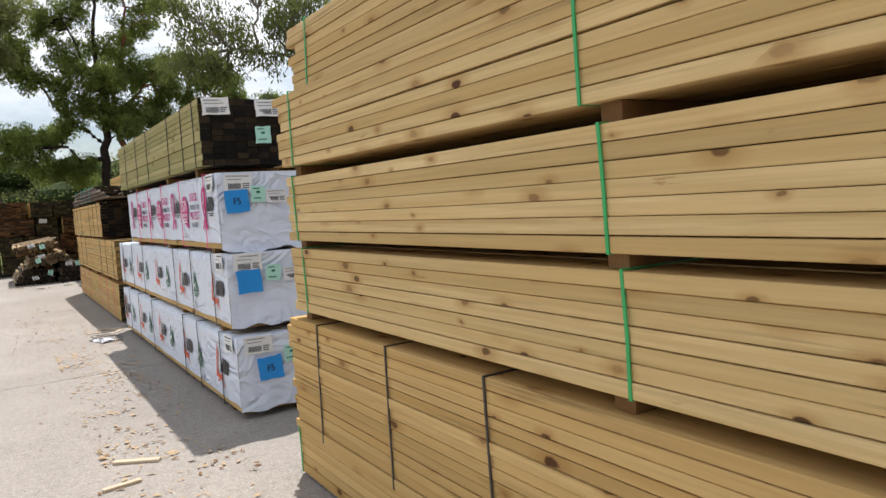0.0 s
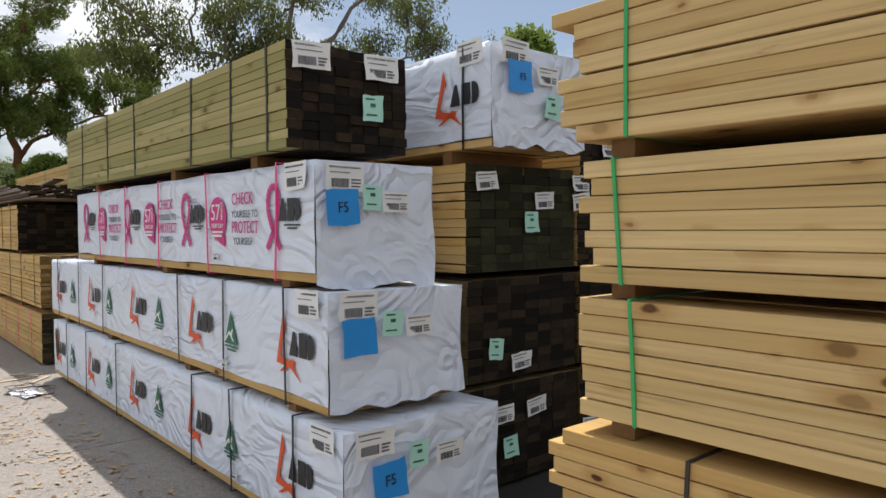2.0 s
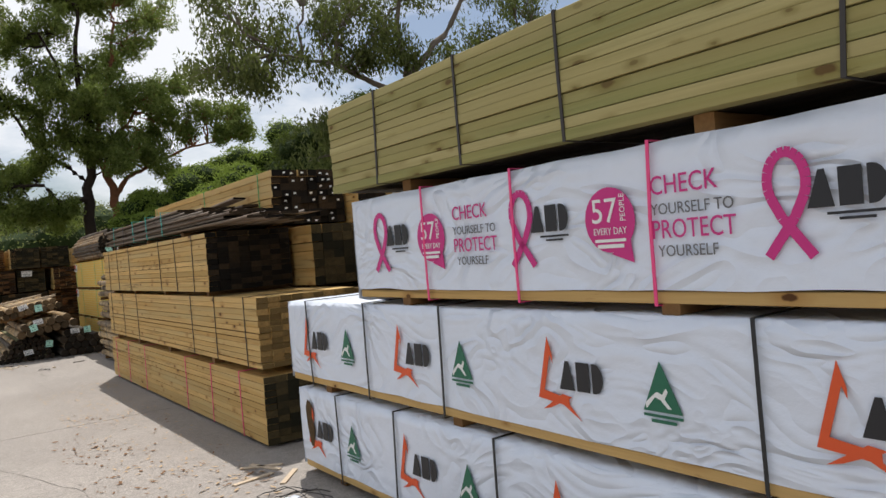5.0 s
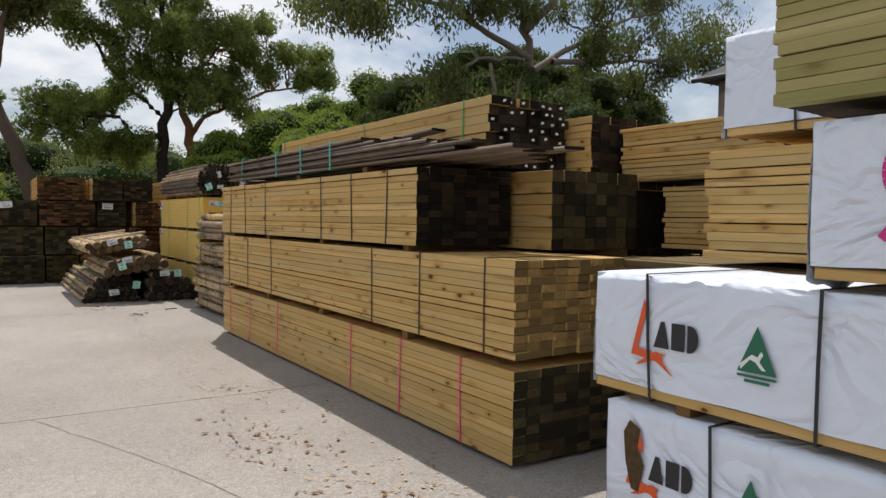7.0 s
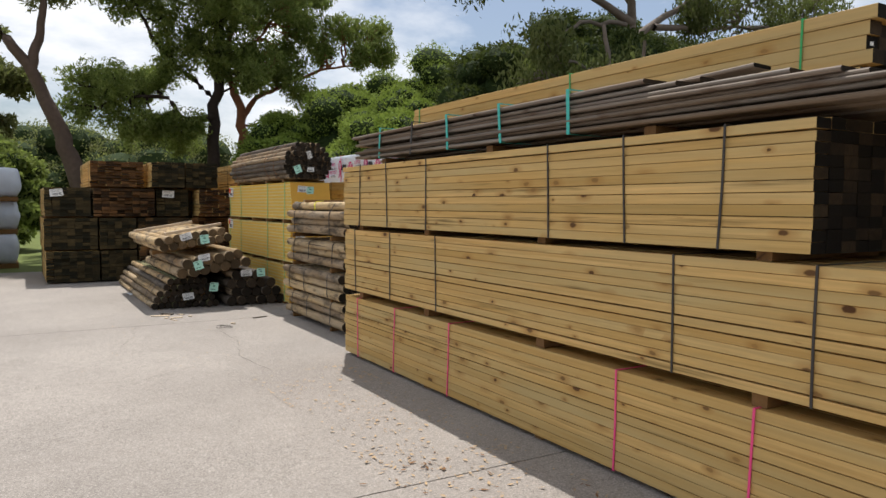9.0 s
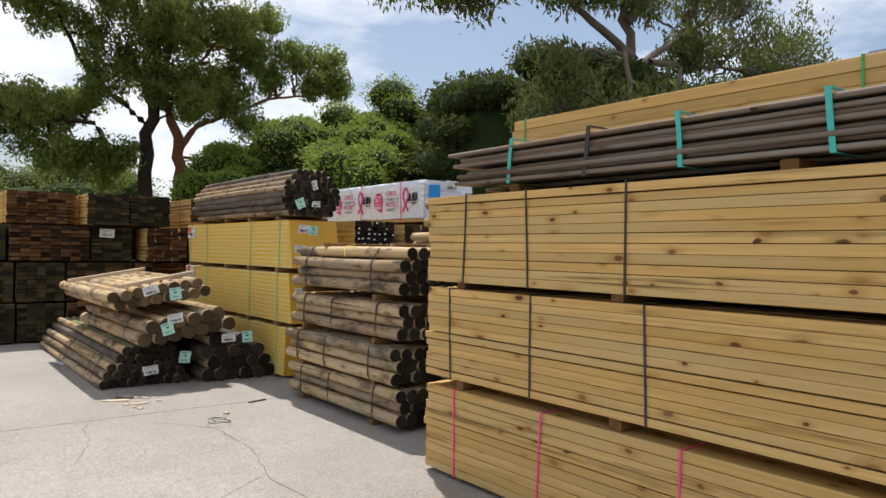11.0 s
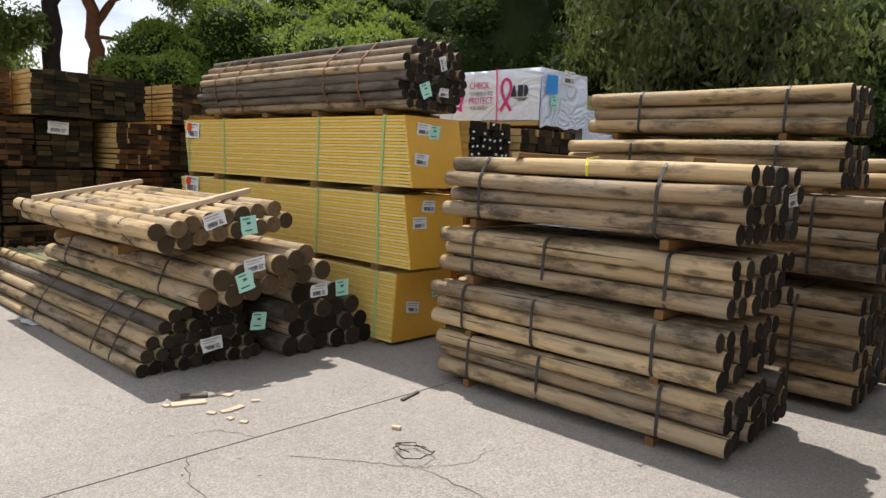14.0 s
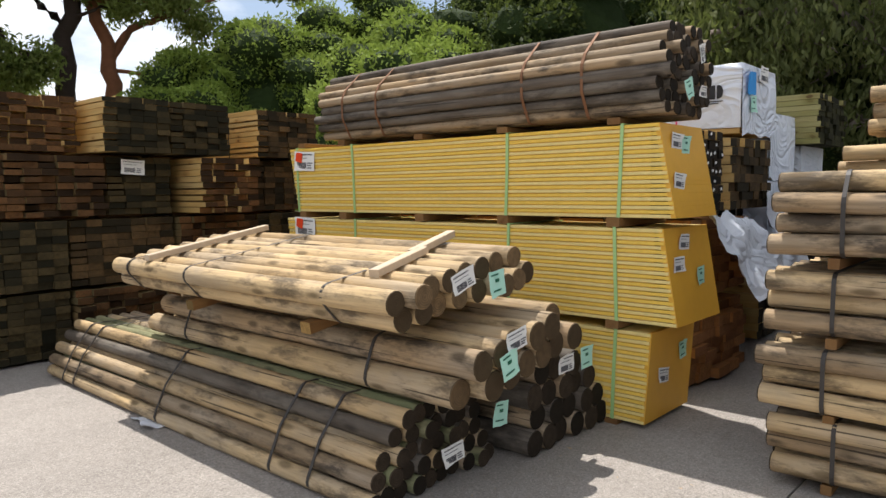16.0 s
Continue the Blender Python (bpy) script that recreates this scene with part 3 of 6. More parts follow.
def wrapped_pack(x, y, z, w, length, h, straps, strap_mat, style, label, seed=1, phase=None, hem=0.0, prints=True, boards=5):
    """A pack under printed plastic: base boards, the wrap with folds, bands, prints and labels."""
    rng = random.Random(seed)
    th = base("wrapped_timber_pack", pose(x, y, z), label, "timber pack", "wrapped packs")
    bh, bw = 0.05, (w - 0.02) / boards
    bm_ = bar_mesh("board", bw - 0.003, length - 0.02, bh - 0.002, [PINE_OLD, END_PINE])
    for c in range(boards):
        child("board", bm_, th, pose(0.01 + c * bw, 0.01 + rng.uniform(-0.01, 0.01), 0))
    n = int(length / 0.06)
    ku, kz = 10, 9
    bm = bmesh.new()
    ring = [(0, bh + (h - bh) * j / kz) for j in range(kz)] + [(w * i / ku, h) for i in range(ku)] + [(w, h - (h - bh) * j / kz) for j in range(kz + 1)]
    rows = []
    off = Vector((seed * 3.7, 0, seed * 1.3))

    def fold(px, py, pz, k=1.0):
        p = Vector((px, py, pz))
        d = noise.noise_vector((p + off) * Vector((3.0, 2.2, 3.0)).x) * 0.007 * k
        e = noise.noise((Vector((px * 2, py * 1.2 + pz * 2.2, pz * 5)) + off) * 2.0) * 0.004 * k
        return p + d + Vector((e, 0, 0))
    for i in range(n + 1):
        yy = length * i / n
        row = []
        for (px, pz) in ring:
            q = fold(px, yy, pz)
            if pz <= bh + 1e-6:
                q.z += 0.008 * noise.noise(Vector((yy * 3, seed, px)))
            near = min((abs(yy - (s - y)) for s in straps), default=1)
            if px <= 0.001 and near < 0.05:
                q.x += 0.004 * (1 - near / 0.05)
            row.append(bm.verts.new(q))
        rows.append(row)
    for i in range(n):
        for j in range(len(ring) - 1):
            bm.faces.new((rows[i][j], rows[i][j + 1], rows[i + 1][j + 1], rows[i + 1][j]))
    # end sheets, hanging a little lower than the sides, in soft upright folds
    for at, sgn, row in ((0, -1, rows[0]), (length, 1, rows[-1])):
        cu, cz = 16, 12
        g = []
        for j in range(cz + 1):
            line = []
            for i in range(cu + 1):
                u, t = i / cu, j / cz
                low = bh - 0.015 - hem * (0.4 + 0.6 * abs(math.sin(u * 5 + seed))) + 0.012 * math.sin(u * 23 + seed)
                pz = h + (low - h) * t
                px = w * u
                q = fold(px, at, pz, 0.6)
                bulge = 0.012 * math.sin(math.pi * min(1, t * 1.1)) * (0.5 + noise.noise(Vector((u * 5 + 0.8 * t, seed * 2.3, t * 0.9)))) + 0.028 * t * t * (0.5 + noise.noise(Vector((u * 4 + seed, 0.4, t))))
                q.y += sgn * (bulge if 0 < j else 0)
                q.x += 0.012 * math.sin(t * 6 + seed) * (1 if i == cu else 0)
                line.append(bm.verts.new(q))
            g.append(line)
        for j in range(cz):
            for i in range(cu):
                q = (g[j][i], g[j + 1][i], g[j + 1][i + 1], g[j][i + 1])
                bm.faces.new(q if sgn < 0 else q[::-1])
    bmesh.ops.remove_doubles(bm, verts=bm.verts, dist=0.004)
    bmesh.ops.recalc_face_normals(bm, faces=bm.faces)
    me = bpy.data.meshes.new("wrap")
    bm.to_mesh(me)
    bm.free()
    me.materials.append(WRAP)
    me.polygons.foreach_set("use_smooth", [True] * len(me.polygons))
    wrap = child("wrap", me, th, None, "creased white printed plastic wrap")
    for s in straps:
        child("strap", strap_mesh(w + 0.028, h + 0.012, 0.014, strap_mat, rng, 0.003), th, pose(-0.014, s - y, -0.004))
    if prints:
        ph = phase if phase is not None else 0.27
        k = ph
        zc = bh + (h - bh) * 0.5
        while k < length - 0.1:
            if style == "pink":
                print_on(wrap, "ribbon", k + 0.14, zc + 0.0, 0.33)
                print_on(wrap, "mark", k - 0.03, zc + 0.035, 0.17)
                if k + 0.50 < length:
                    print_on(wrap, "check", k + 0.49, zc - 0.01, 0.275)
                if k + 0.86 < length - 0.12:
                    print_on(wrap, "bubble", k + 0.86, zc - 0.01, 0.30)
            else:
                print_on(wrap, "swoosh", k + 0.10, zc - 0.01, 0.31)
                print_on(wrap, "mark", k - 0.06, zc - 0.005, 0.182)
                if k + 0.76 < length - 0.1:
                    print_on(wrap, "triangle", k + 0.76, zc - 0.02, 0.21)
            k += 1.235
    return th


def pole_mesh(r, length, mats, seed, sides=14, segs=7):
    rng = random.Random(seed)
    v, f, sl = [], [], []
    bx, bz, ph = rng.uniform(-0.012, 0.012), rng.uniform(-0.010, 0.010), rng.uniform(0, 6)
    for i in range(segs + 1):
        t = i / segs
        rr = r * (1.0 - 0.07 * t) * (1 + rng.uniform(-0.018, 0.018))
        cx, cz = bx * math.sin(math.pi * t), bz * math.sin(math.pi * t + 0.3)
        for k in range(sides):
            a = 2 * math.pi * k / sides
            q = rr * (1 + 0.02 * math.sin(2 * a + ph) + 0.012 * math.sin(3 * a + ph * 2 + 4 * t))
            v.append((cx + q * math.cos(a), t * length, cz + q * math.sin(a)))
    for i in range(segs):
        for k in range(sides):
            a, b2 = i * sides + k, i * sides + (k + 1) % sides
            f.append((a, a + sides, b2 + sides, b2))
            sl.append(0)
    # eased ends
    for ring0, yy, rev in ((0, -0.006, False), (segs * sides, length + 0.006, True)):
        o = len(v)
        for k in range(sides):
            x, y0, zz = v[ring0 + k]
            v.append((x * 0.93, yy, zz * 0.93))
        for k in range(sides):
            q = (ring0 + k, ring0 + (k + 1) % sides, o + (k + 1) % sides, o + k)
            f.append(q if not rev else q[::-1])
            sl.append(1)
        cap = tuple(range(o, o + sides))
        f.append(cap if not rev else cap[::-1])
        sl.append(1)
    me = mesh_of("pole", v, f, mats, sl, True)
    for p in me.polygons:
        if len(p.vertices) > 4:
            p.use_smooth = False
    return me


POLES = {}


def pole_kind(r, length, wood, ends):
    key = (round(r, 3), round(length, 2), wood.name, ends.name)
    if key not in POLES:
        POLES[key] = [pole_mesh(r, length, [wood, ends], 7 + i) for i in range(3)]
    return POLES[key]


def pole_bundle(x, y, z, spots, length, woods, ends, label, straps=(), strap_mat=None, rz=0.0, seed=3, jut=0.014, group="pole bundles", ry=0.0):
    """Round poles along +y at the spots (x, z, radius), banded."""
    rng = random.Random(seed)
    th = base("pole_bundle", pose(x, y, z, 0, ry, rz), label, "timber poles", group)
    for (px, pz, r) in spots:
        wood = rng.choice(woods)
        kinds = pole_kind(r, length, wood, ends)
        child("pole", rng.choice(kinds), th, pose(px, rng.gauss(0, jut), pz, 0, rng.uniform(0, 360), rng.uniform(-0.12, 0.12)))
    # bands follow the outline of the bundle
    hull = hull_of([(px + r * math.cos(a), pz + r * math.sin(a)) for px, pz, r in spots for a in [math.radians(30 * i) for i in range(12)]])
    for s in straps:
        child("strap", band_mesh(hull, 0.02, strap_mat or STEEL, rng), th, pose(0, s, 0, 0, 0, rng.uniform(-1.5, 1.5)))
    return th


def hull_of(pts):
    pts = sorted(set((round(a, 4), round(b, 4)) for a, b in pts))
    def half(seq):
        out = []
        for p in seq:
            while len(out) > 1 and (out[-1][0] - out[-2][0]) * (p[1] - out[-2][1]) - (out[-1][1] - out[-2][1]) * (p[0] - out[-2][0]) <= 0:
                out.pop()
            out.append(p)
        return out[:-1]
    return half(pts) + half(pts[::-1])


def band_mesh(hull, wide, mat, rng):
    v, f, n = [], [], len(hull)
    cx, cz = sum(p[0] for p in hull) / n, sum(p[1] for p in hull) / n
    for x, z in hull:
        d = math.hypot(x - cx, z - cz)
        for g, k in ((0.004, -1), (0.004, 1), (0.0005, 1), (0.0005, -1)):
            v.append((x + (x - cx) / d * g, k * wide / 2, z + (z - cz) / d * g))
    for i in range(n):
        a, b2 = 4 * i, 4 * ((i + 1) % n)
        f += [(a + q, a + (q + 1) % 4, b2 + (q + 1) % 4, b2 + q) for q in range(4)]
    return mesh_of("strap", v, f, [mat])


def tier(w, r, rows, seed=0, x=0.0):
    """Spots of poles stacked in offset rows."""
    rng = random.Random(seed)
    n = int(w / (2 * r))
    out = []
    for j in range(rows):
        for i in range(n - (j % 2)):
            out.append((x + r + i * 2 * r + (r if j % 2 else 0) + rng.uniform(-0.006, 0.006), r + j * 1.78 * r, r * rng.uniform(0.93, 1.0)))
    return out


def sheet_pack(x, y0, y1, z, w, h, count, shear, label, straps, seed):
    """Thin sheets with yellow edges, stepped at the ends."""
    rng = random.Random(seed)
    th = base("panel_pack", pose(x, 0, z), label, "panel pack", "yellow panel packs")
    t = h / count
    for k in range(count):
        d = shear * (1 - k / count)
        me_key = bar_mesh("panel", w, y1 - y0, t - 0.0045, [YELLOW if k % 2 else YELLOW_PALE, YELLOW_END], 0.002)
        child("panel", me_key, th, pose(rng.uniform(-0.004, 0.004), y0 - d + rng.uniform(-0.003, 0.003), k * t))
    # filler box whose deeper ochre paints the shade in the panel gaps
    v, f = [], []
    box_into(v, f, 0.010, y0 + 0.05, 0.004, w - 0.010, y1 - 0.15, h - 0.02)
    child("core", mesh_of("core", v, f, [YELLOW_END]), th, None, "ochre filler painted as shade between the panels")
    # the end is painted over, so the steps close to one slanting face
    v = [(0.002, y0 - shear - 0.006, 0), (w - 0.002, y0 - shear - 0.006, 0), (w - 0.002, y0 - 0.006, h - 0.003), (0.002, y0 - 0.006, h - 0.003)]
    v += [(p[0], p[1] + 0.03, p[2]) for p in v]
    f = [(0, 1, 2, 3), (4, 7, 6, 5), (0, 4, 5, 1), (2, 6, 7, 3), (0, 3, 7, 4), (1, 5, 6, 2)]
    child("end_face", mesh_of("end_face", v, f, [YELLOW_END]), th, None, "ochre painted slanting end")
    for s in straps:
        child("strap", strap_mesh(w + 0.012, h + 0.006, 0.022, LIME_STRAP, rng), th, pose(-0.006, s, -0.003))
    return th


def leaf_cloud(centres, radii, per, size, rng, droop=0.6, flat=1.0):
    """Many small leaves round the centres; returns vertices and quads."""
    n = len(centres) * per
    c = np.repeat(np.asarray(centres), per, axis=0)
    r = np.repeat(np.asarray(radii), per)[:, None]
    d = rng.normal(size=(n, 3))
    d /= np.linalg.norm(d, axis=1)[:, None]
    p = c + d * r * np.array([1, 1, flat]) * (0.35 + 0.75 * rng.random((n, 1)) ** 0.5)
    u = rng.normal(size=(n, 3))
    u[:, 2] -= droop * 1.5
    u /= np.linalg.norm(u, axis=1)[:, None]
    w = np.cross(u, rng.normal(size=(n, 3)))
    w /= np.linalg.norm(w, axis=1)[:, None] + 1e-9
    s = size * (0.6 + 0.8 * rng.random((n, 1)))
    v = np.stack([p - u * s, p + w * s * 0.32, p + u * s, p - w * s * 0.32], axis=1).reshape(-1, 3)
    return v


def leaf_mesh(name, v, mat):
    n = len(v) // 4
    me = bpy.data.meshes.new(name)
    me.vertices.add(4 * n)
    me.vertices.foreach_set("co", v.astype(np.float32).ravel())
    me.loops.add(4 * n)
    me.loops.foreach_set("vertex_index", np.arange(4 * n, dtype=np.int32))
    me.polygons.add(n)
    me.polygons.foreach_set("loop_start", np.arange(0, 4 * n, 4, dtype=np.int32))
    me.update(calc_edges=True)
    me.materials.append(mat)
    return me


def limb_into(v, f, pts, radii, sides=8):
    o = len(v)
    for i, (p, r) in enumerate(zip(pts, radii)):
        d = (pts[min(i + 1, len(pts) - 1)] - pts[max(i - 1, 0)]).normalized()
        a = d.orthogonal().normalized()
        b2 = d.cross(a)
        for k in range(sides):
            q = 2 * math.pi * k / sides
            v.append(tuple(p + (a * math.cos(q) + b2 * math.sin(q)) * r * (1 + 0.12 * noise.noise(p * 2 + Vector((k, 0, 0))))))
    for i in range(len(pts) - 1):
        for k in range(sides):
            f.append((o + i * sides + k, o + i * sides + (k + 1) % sides, o + (i + 1) * sides + (k + 1) % sides, o + (i + 1) * sides + k))


def bent(a, b, rng, wob, n=4):
    """A crooked line of points from a to b."""
    out = []
    for i in range(n + 1):
        t = i / n
        k = math.sin(math.pi * t) * wob
        out.append(a.lerp(b, t) + Vector((rng.uniform(-k, k), rng.uniform(-k, k), rng.uniform(-k, k) * 0.6 + 0.25 * k)))
    return out


def gum_tree(x, y, limbs, lobes, label, seed, leaf, bark, per=70, size=0.075, clump=0.31, tips_per=19, hang=0.6, twig=0.030):
    """A gum: main limbs (points, root and tip radius), twigs that reach into the lobes of its crown, and a tuft of leaves on each twig."""
    rng, nr = random.Random(seed), np.random.default_rng(seed)
    th = base("gum_tree", pose(x, y, 0), label, "tree", "trees")
    org = Vector((x, y, 0))
    v, f, nodes = [], [], []
    for pts, r0, r1 in limbs:
        line = [Vector(p) - org for p in pts]
        fine = [line[0]]
        for a, b in zip(line, line[1:]):
            fine += bent(a, b, rng, 0.05 * (b - a).length, 5)[1:]
        n = len(fine) - 1
        limb_into(v, f, fine, [r0 + (r1 - r0) * (i / n) ** 0.8 for i in range(n + 1)], 9 if r0 > 0.1 else 7)
        nodes += [p for i, p in enumerate(fine) if i > n * 0.35]
    tufts = []
    filled = list(lobes)
    for lx, ly, lz, r in lobes:
        for k in range(3 if lz < 9.0 else 1):
            a = rng.uniform(0, 6.28)
            filled.append((lx + 1.15 * r * math.cos(a), ly + 1.2 * r * math.sin(a), lz + rng.uniform(-0.9, 0.45) * r, r * rng.uniform(0.5, 0.75)))
    for lx, ly, lz, r in filled:
        c = Vector((lx, ly, lz)) - org
        root = min(nodes, key=lambda p: (p - c).length + (0.6 if p.z > c.z + 0.3 else 0.0))
        fork = root.lerp(c, 0.55) + Vector((rng.uniform(-0.3, 0.3), rng.uniform(-0.3, 0.3), -0.15 * r))
        limb_into(v, f, bent(root, fork, rng, 0.16, 4), [twig * q for q in (1.5, 1.35, 1.2, 1.1, 1.0)], 6)
        for k in range(max(4, int(tips_per * r * r + 4))):
            d = Vector((rng.gauss(0, 1), rng.gauss(0, 1), rng.gauss(0, 1))).normalized()
            p = c + Vector((d.x, d.y, d.z * 0.72)) * r * (0.45 + 0.6 * rng.random())
            limb_into(v, f, bent(fork, p, rng, 0.14 * r, 3), [twig * 0.6, twig * 0.45, twig * 0.33, twig * 0.2], 4)
            tufts.append(tuple(p))
            if rng.random() < 0.6:
                tufts.append(tuple(fork.lerp(p, 0.7) + Vector((rng.uniform(-0.2, 0.2), rng.uniform(-0.2, 0.2), rng.uniform(-0.25, 0.1)))))
    child("trunk", mesh_of("trunk", v, f, [bark], smooth=True), th)
    radii = nr.uniform(0.6, 1.25, len(tufts)) * clump
    child("crown", leaf_mesh("crown", leaf_cloud(tufts, radii, per, size, nr, hang, 0.7 + 0.5 * hang), leaf), th)
    return th


def bush(x, y, top, rx, ry, lobe, label, seed, leaf, n=52, per=900, size=0.042, low=0.25):
    """A dense shrub: rounded tufts of small leaves over a core painted as shade, stems below."""
    rng, nr = random.Random(seed), np.random.default_rng(seed)
    th = base("bush", pose(x, y, 0), label, "bush", "shrubs")
    cs, rs = [], []
    z0 = top * low
    for k in range(n):
        a, u = k * 2.39996 + rng.uniform(-0.3, 0.3), 1.0 - 1.25 * (k + 0.5) / n + rng.uniform(-0.08, 0.08)
        w = math.sqrt(max(0.0, 1 - abs(u) ** 3.2)) * rng.uniform(0.62, 1.02)
        cs.append((rx * w * math.cos(a), ry * w * math.sin(a), z0 + (top - z0 - lobe * 0.45) * (u if u > 0 else 0.75 * u) + rng.uniform(-0.2, 0.1)))
        rs.append(lobe * rng.uniform(0.7, 1.25))
    v, f = [], []
    for k in range(4):
        limb_into(v, f, [Vector((0.3 * math.cos(k * 1.6), 0.3 * math.sin(k * 1.6), -0.1)), Vector((rx * 0.3 * math.cos(k * 1.6), ry * 0.3 * math.sin(k * 1.6), z0)), Vector((rx * 0.5 * math.cos(k * 1.6), ry * 0.5 * math.sin(k * 1.6), top * 0.7))], [0.14, 0.10, 0.04], 6)
    child("stem", mesh_of("stem", v, f, [BARK_GREY], smooth=True), th)
    # solid cores added in a dark colour, as the shade between the leaves
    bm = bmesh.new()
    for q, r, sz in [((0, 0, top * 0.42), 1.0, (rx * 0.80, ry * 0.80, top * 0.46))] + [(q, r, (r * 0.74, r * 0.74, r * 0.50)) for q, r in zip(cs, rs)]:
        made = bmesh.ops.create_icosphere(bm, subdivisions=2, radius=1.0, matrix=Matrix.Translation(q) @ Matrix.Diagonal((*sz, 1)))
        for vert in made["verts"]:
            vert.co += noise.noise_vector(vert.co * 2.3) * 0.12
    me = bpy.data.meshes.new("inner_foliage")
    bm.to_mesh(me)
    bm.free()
    me.materials.append(LEAF_SHADE)
    child("inner_foliage", me, th, None, "solid dark core painted as inner shade")
    c = np.repeat(np.asarray(cs), per, axis=0)
    r = np.repeat(np.asarray(rs), per)[:, None]
    d = nr.normal(size=c.shape) + np.array([0, 0, 0.35])
    d /= np.linalg.norm(d, axis=1)[:, None]
    k = d * 6.0 + c * 2.3
    tuft = (1.0 + 0.09 * np.sin(k[:, 0] + 1.3 * k[:, 2]) * np.sin(1.7 * k[:, 1] - k[:, 2]) + 0.08 * np.sin(2.1 * k[:, 0] - 1.9 * k[:, 1]))[:, None]
    p = c + d * r * np.array([1.0, 1.0, 0.66]) * (0.74 + 0.30 * nr.random((len(c), 1))) * tuft
    u = nr.normal(size=c.shape) * 0.6 + d * 0.7
    u /= np.linalg.norm(u, axis=1)[:, None]
    w = np.cross(u, nr.normal(size=c.shape))
    w /= np.linalg.norm(w, axis=1)[:, None] + 1e-9
    s = size * (0.6 + 0.9 * nr.random((len(c), 1)))
    vv = np.stack([p - u * s, p + w * s * 0.5, p + u * s, p - w * s * 0.5], axis=1).reshape(-1, 3)
    child("crown", leaf_mesh("crown", vv, leaf), th)
    return th


# the ground
def slab(name, x0, y0, x1, y1, z, mat, label, category, kind="structure", h=0.1):
    v, f = [], []
    box_into(v, f, x0, y0, z - h, x1, y1, z)
    return tagged(new(name, mesh_of(name, v, f, [mat])), label, category, "", kind)


v, f = [(-2500, -2500, -0.03), (2500, -2500, -0.03), (2500, 2500, -0.03), (-2500, 2500, -0.03)], [(0, 1, 2, 3)]
tagged(new("ground", mesh_of("ground", v, f, [DIRT])), "brown bare dirt with dry leaf litter", "ground", "", "structure")
pavement = tagged(new("pavement"), "sunlit pale grey concrete yard with cracks and joints", "pavement", "", "structure")
v, f = [], []
box_into(v, f, -40, -20, -0.14, 7.9, 29.5, -0.012)
child("joint_bed", mesh_of("joint_bed", v, f, [JOINT]), pavement, None, "dark dirt in the joints")
XS = [-40, 7.9]
YS = [-20, -5.5, 1.5, 8.2, 14.62, 20.78, 29.5]
for i in range(len(XS) - 1):
    for j in range(len(YS) - 1):
        v, f = [], []
        box_into(v, f, XS[i] + 0.006, YS[j] + 0.006, -0.1, XS[i + 1] - 0.006, YS[j + 1] - 0.006, 0)
        child("concrete_slab", mesh_of("concrete_slab", v, f, [CONCRETE]), pavement)
# slab added over the concrete; the deep shade here is in its colour
slab("asphalt", 2.6, -19, 7.88, 11.5, 0.004, ASPHALT_SHADED, "asphalt between the stacks, darkened for its deep shade", "asphalt", h=0.02)
slab("lawn", -30, 29.6, 1.0, 60, -0.005, GRASS, "dry mown grass beyond the yard", "grass", h=0.02)

# first stack: pale pine boards
AX, AY, AL = 1.45, -1.85, 6.0
A_LABEL = "pale pine boards banded with green strap, stacked in the yard"
timber_pack(AX - 0.02, AY - 0.05, 0.02, 1.1, AL, 0.27, 5, 5, PINE_OLD, END_PINE, "yellowed pine boards banded at the bottom of the stack", (4.05, 1.0), GREEN_STRAP, full=False, seed=11)
timber_pack(AX - 0.02, AY - 0.04, 0.29, 1.1, AL, 0.66, 14, 5, PINE_OLD, END_PINE, "yellowed pine boards banded with dark steel, stained by rain", (3.68, 2.85, 2.06, 0.5, -0.9), STEEL, full=False, jut=0.02, seed=12)
timber_pack(AX + 0.01, AY - 0.10, 1.0, 1.1, AL, 0.365, 7, 5, PINE, END_PINE, A_LABEL, (3.84, 1.4, -0.9), GREEN_STRAP, full=False, jut=0.02, seed=13)
timber_pack(AX, AY - 0.11, 1.41, 1.1, AL, 0.365, 7, 5, PINE, END_PINE, A_LABEL, (3.88, 1.45, -0.9), GREEN_STRAP, full=False, jut=0.02, seed=14)
timber_pack(AX - 0.005, AY - 0.05, 1.835, 1.1, AL, 0.41, 8, 5, PINE, END_PINE, A_LABEL, (3.86, 1.53, -0.9), GREEN_STRAP, full=False, jut=0.03, seed=15)
timber_pack(AX + 0.05, AY - 0.2, 2.25, 1.1, AL, 0.36, 7, 5, PINE, END_PINE, A_LABEL, (3.7, 1.5, -0.9), GREEN_STRAP, full=False, jut=0.03, seed=16)
for z, h in ((0.0, 0.02), (0.95, 0.05), (1.365, 0.045), (1.775, 0.06)):
    bearers(AX + 0.03, 1.04, z, (3.9, 1.45, -1.0), h)

# wrapped packs
w1 = wrapped_pack(1.45, 5.40, 0.05, 0.98, 5.72, 0.58, (5.85, 6.6, 7.22, 8.85, 9.8, 10.5), BLACK_STRAP, "plain", "white wrapped timber pack with orange print on bearers", 1, 0.45, 0.03)
w2 = wrapped_pack(1.465, 5.55, 0.68, 0.84, 5.68, 0.585, (5.945, 6.72, 7.45, 9.26, 10.06, 10.86), BLACK_STRAP, "plain", "white wrapped timber pack with orange and green print", 2, 0.30, 0.03)
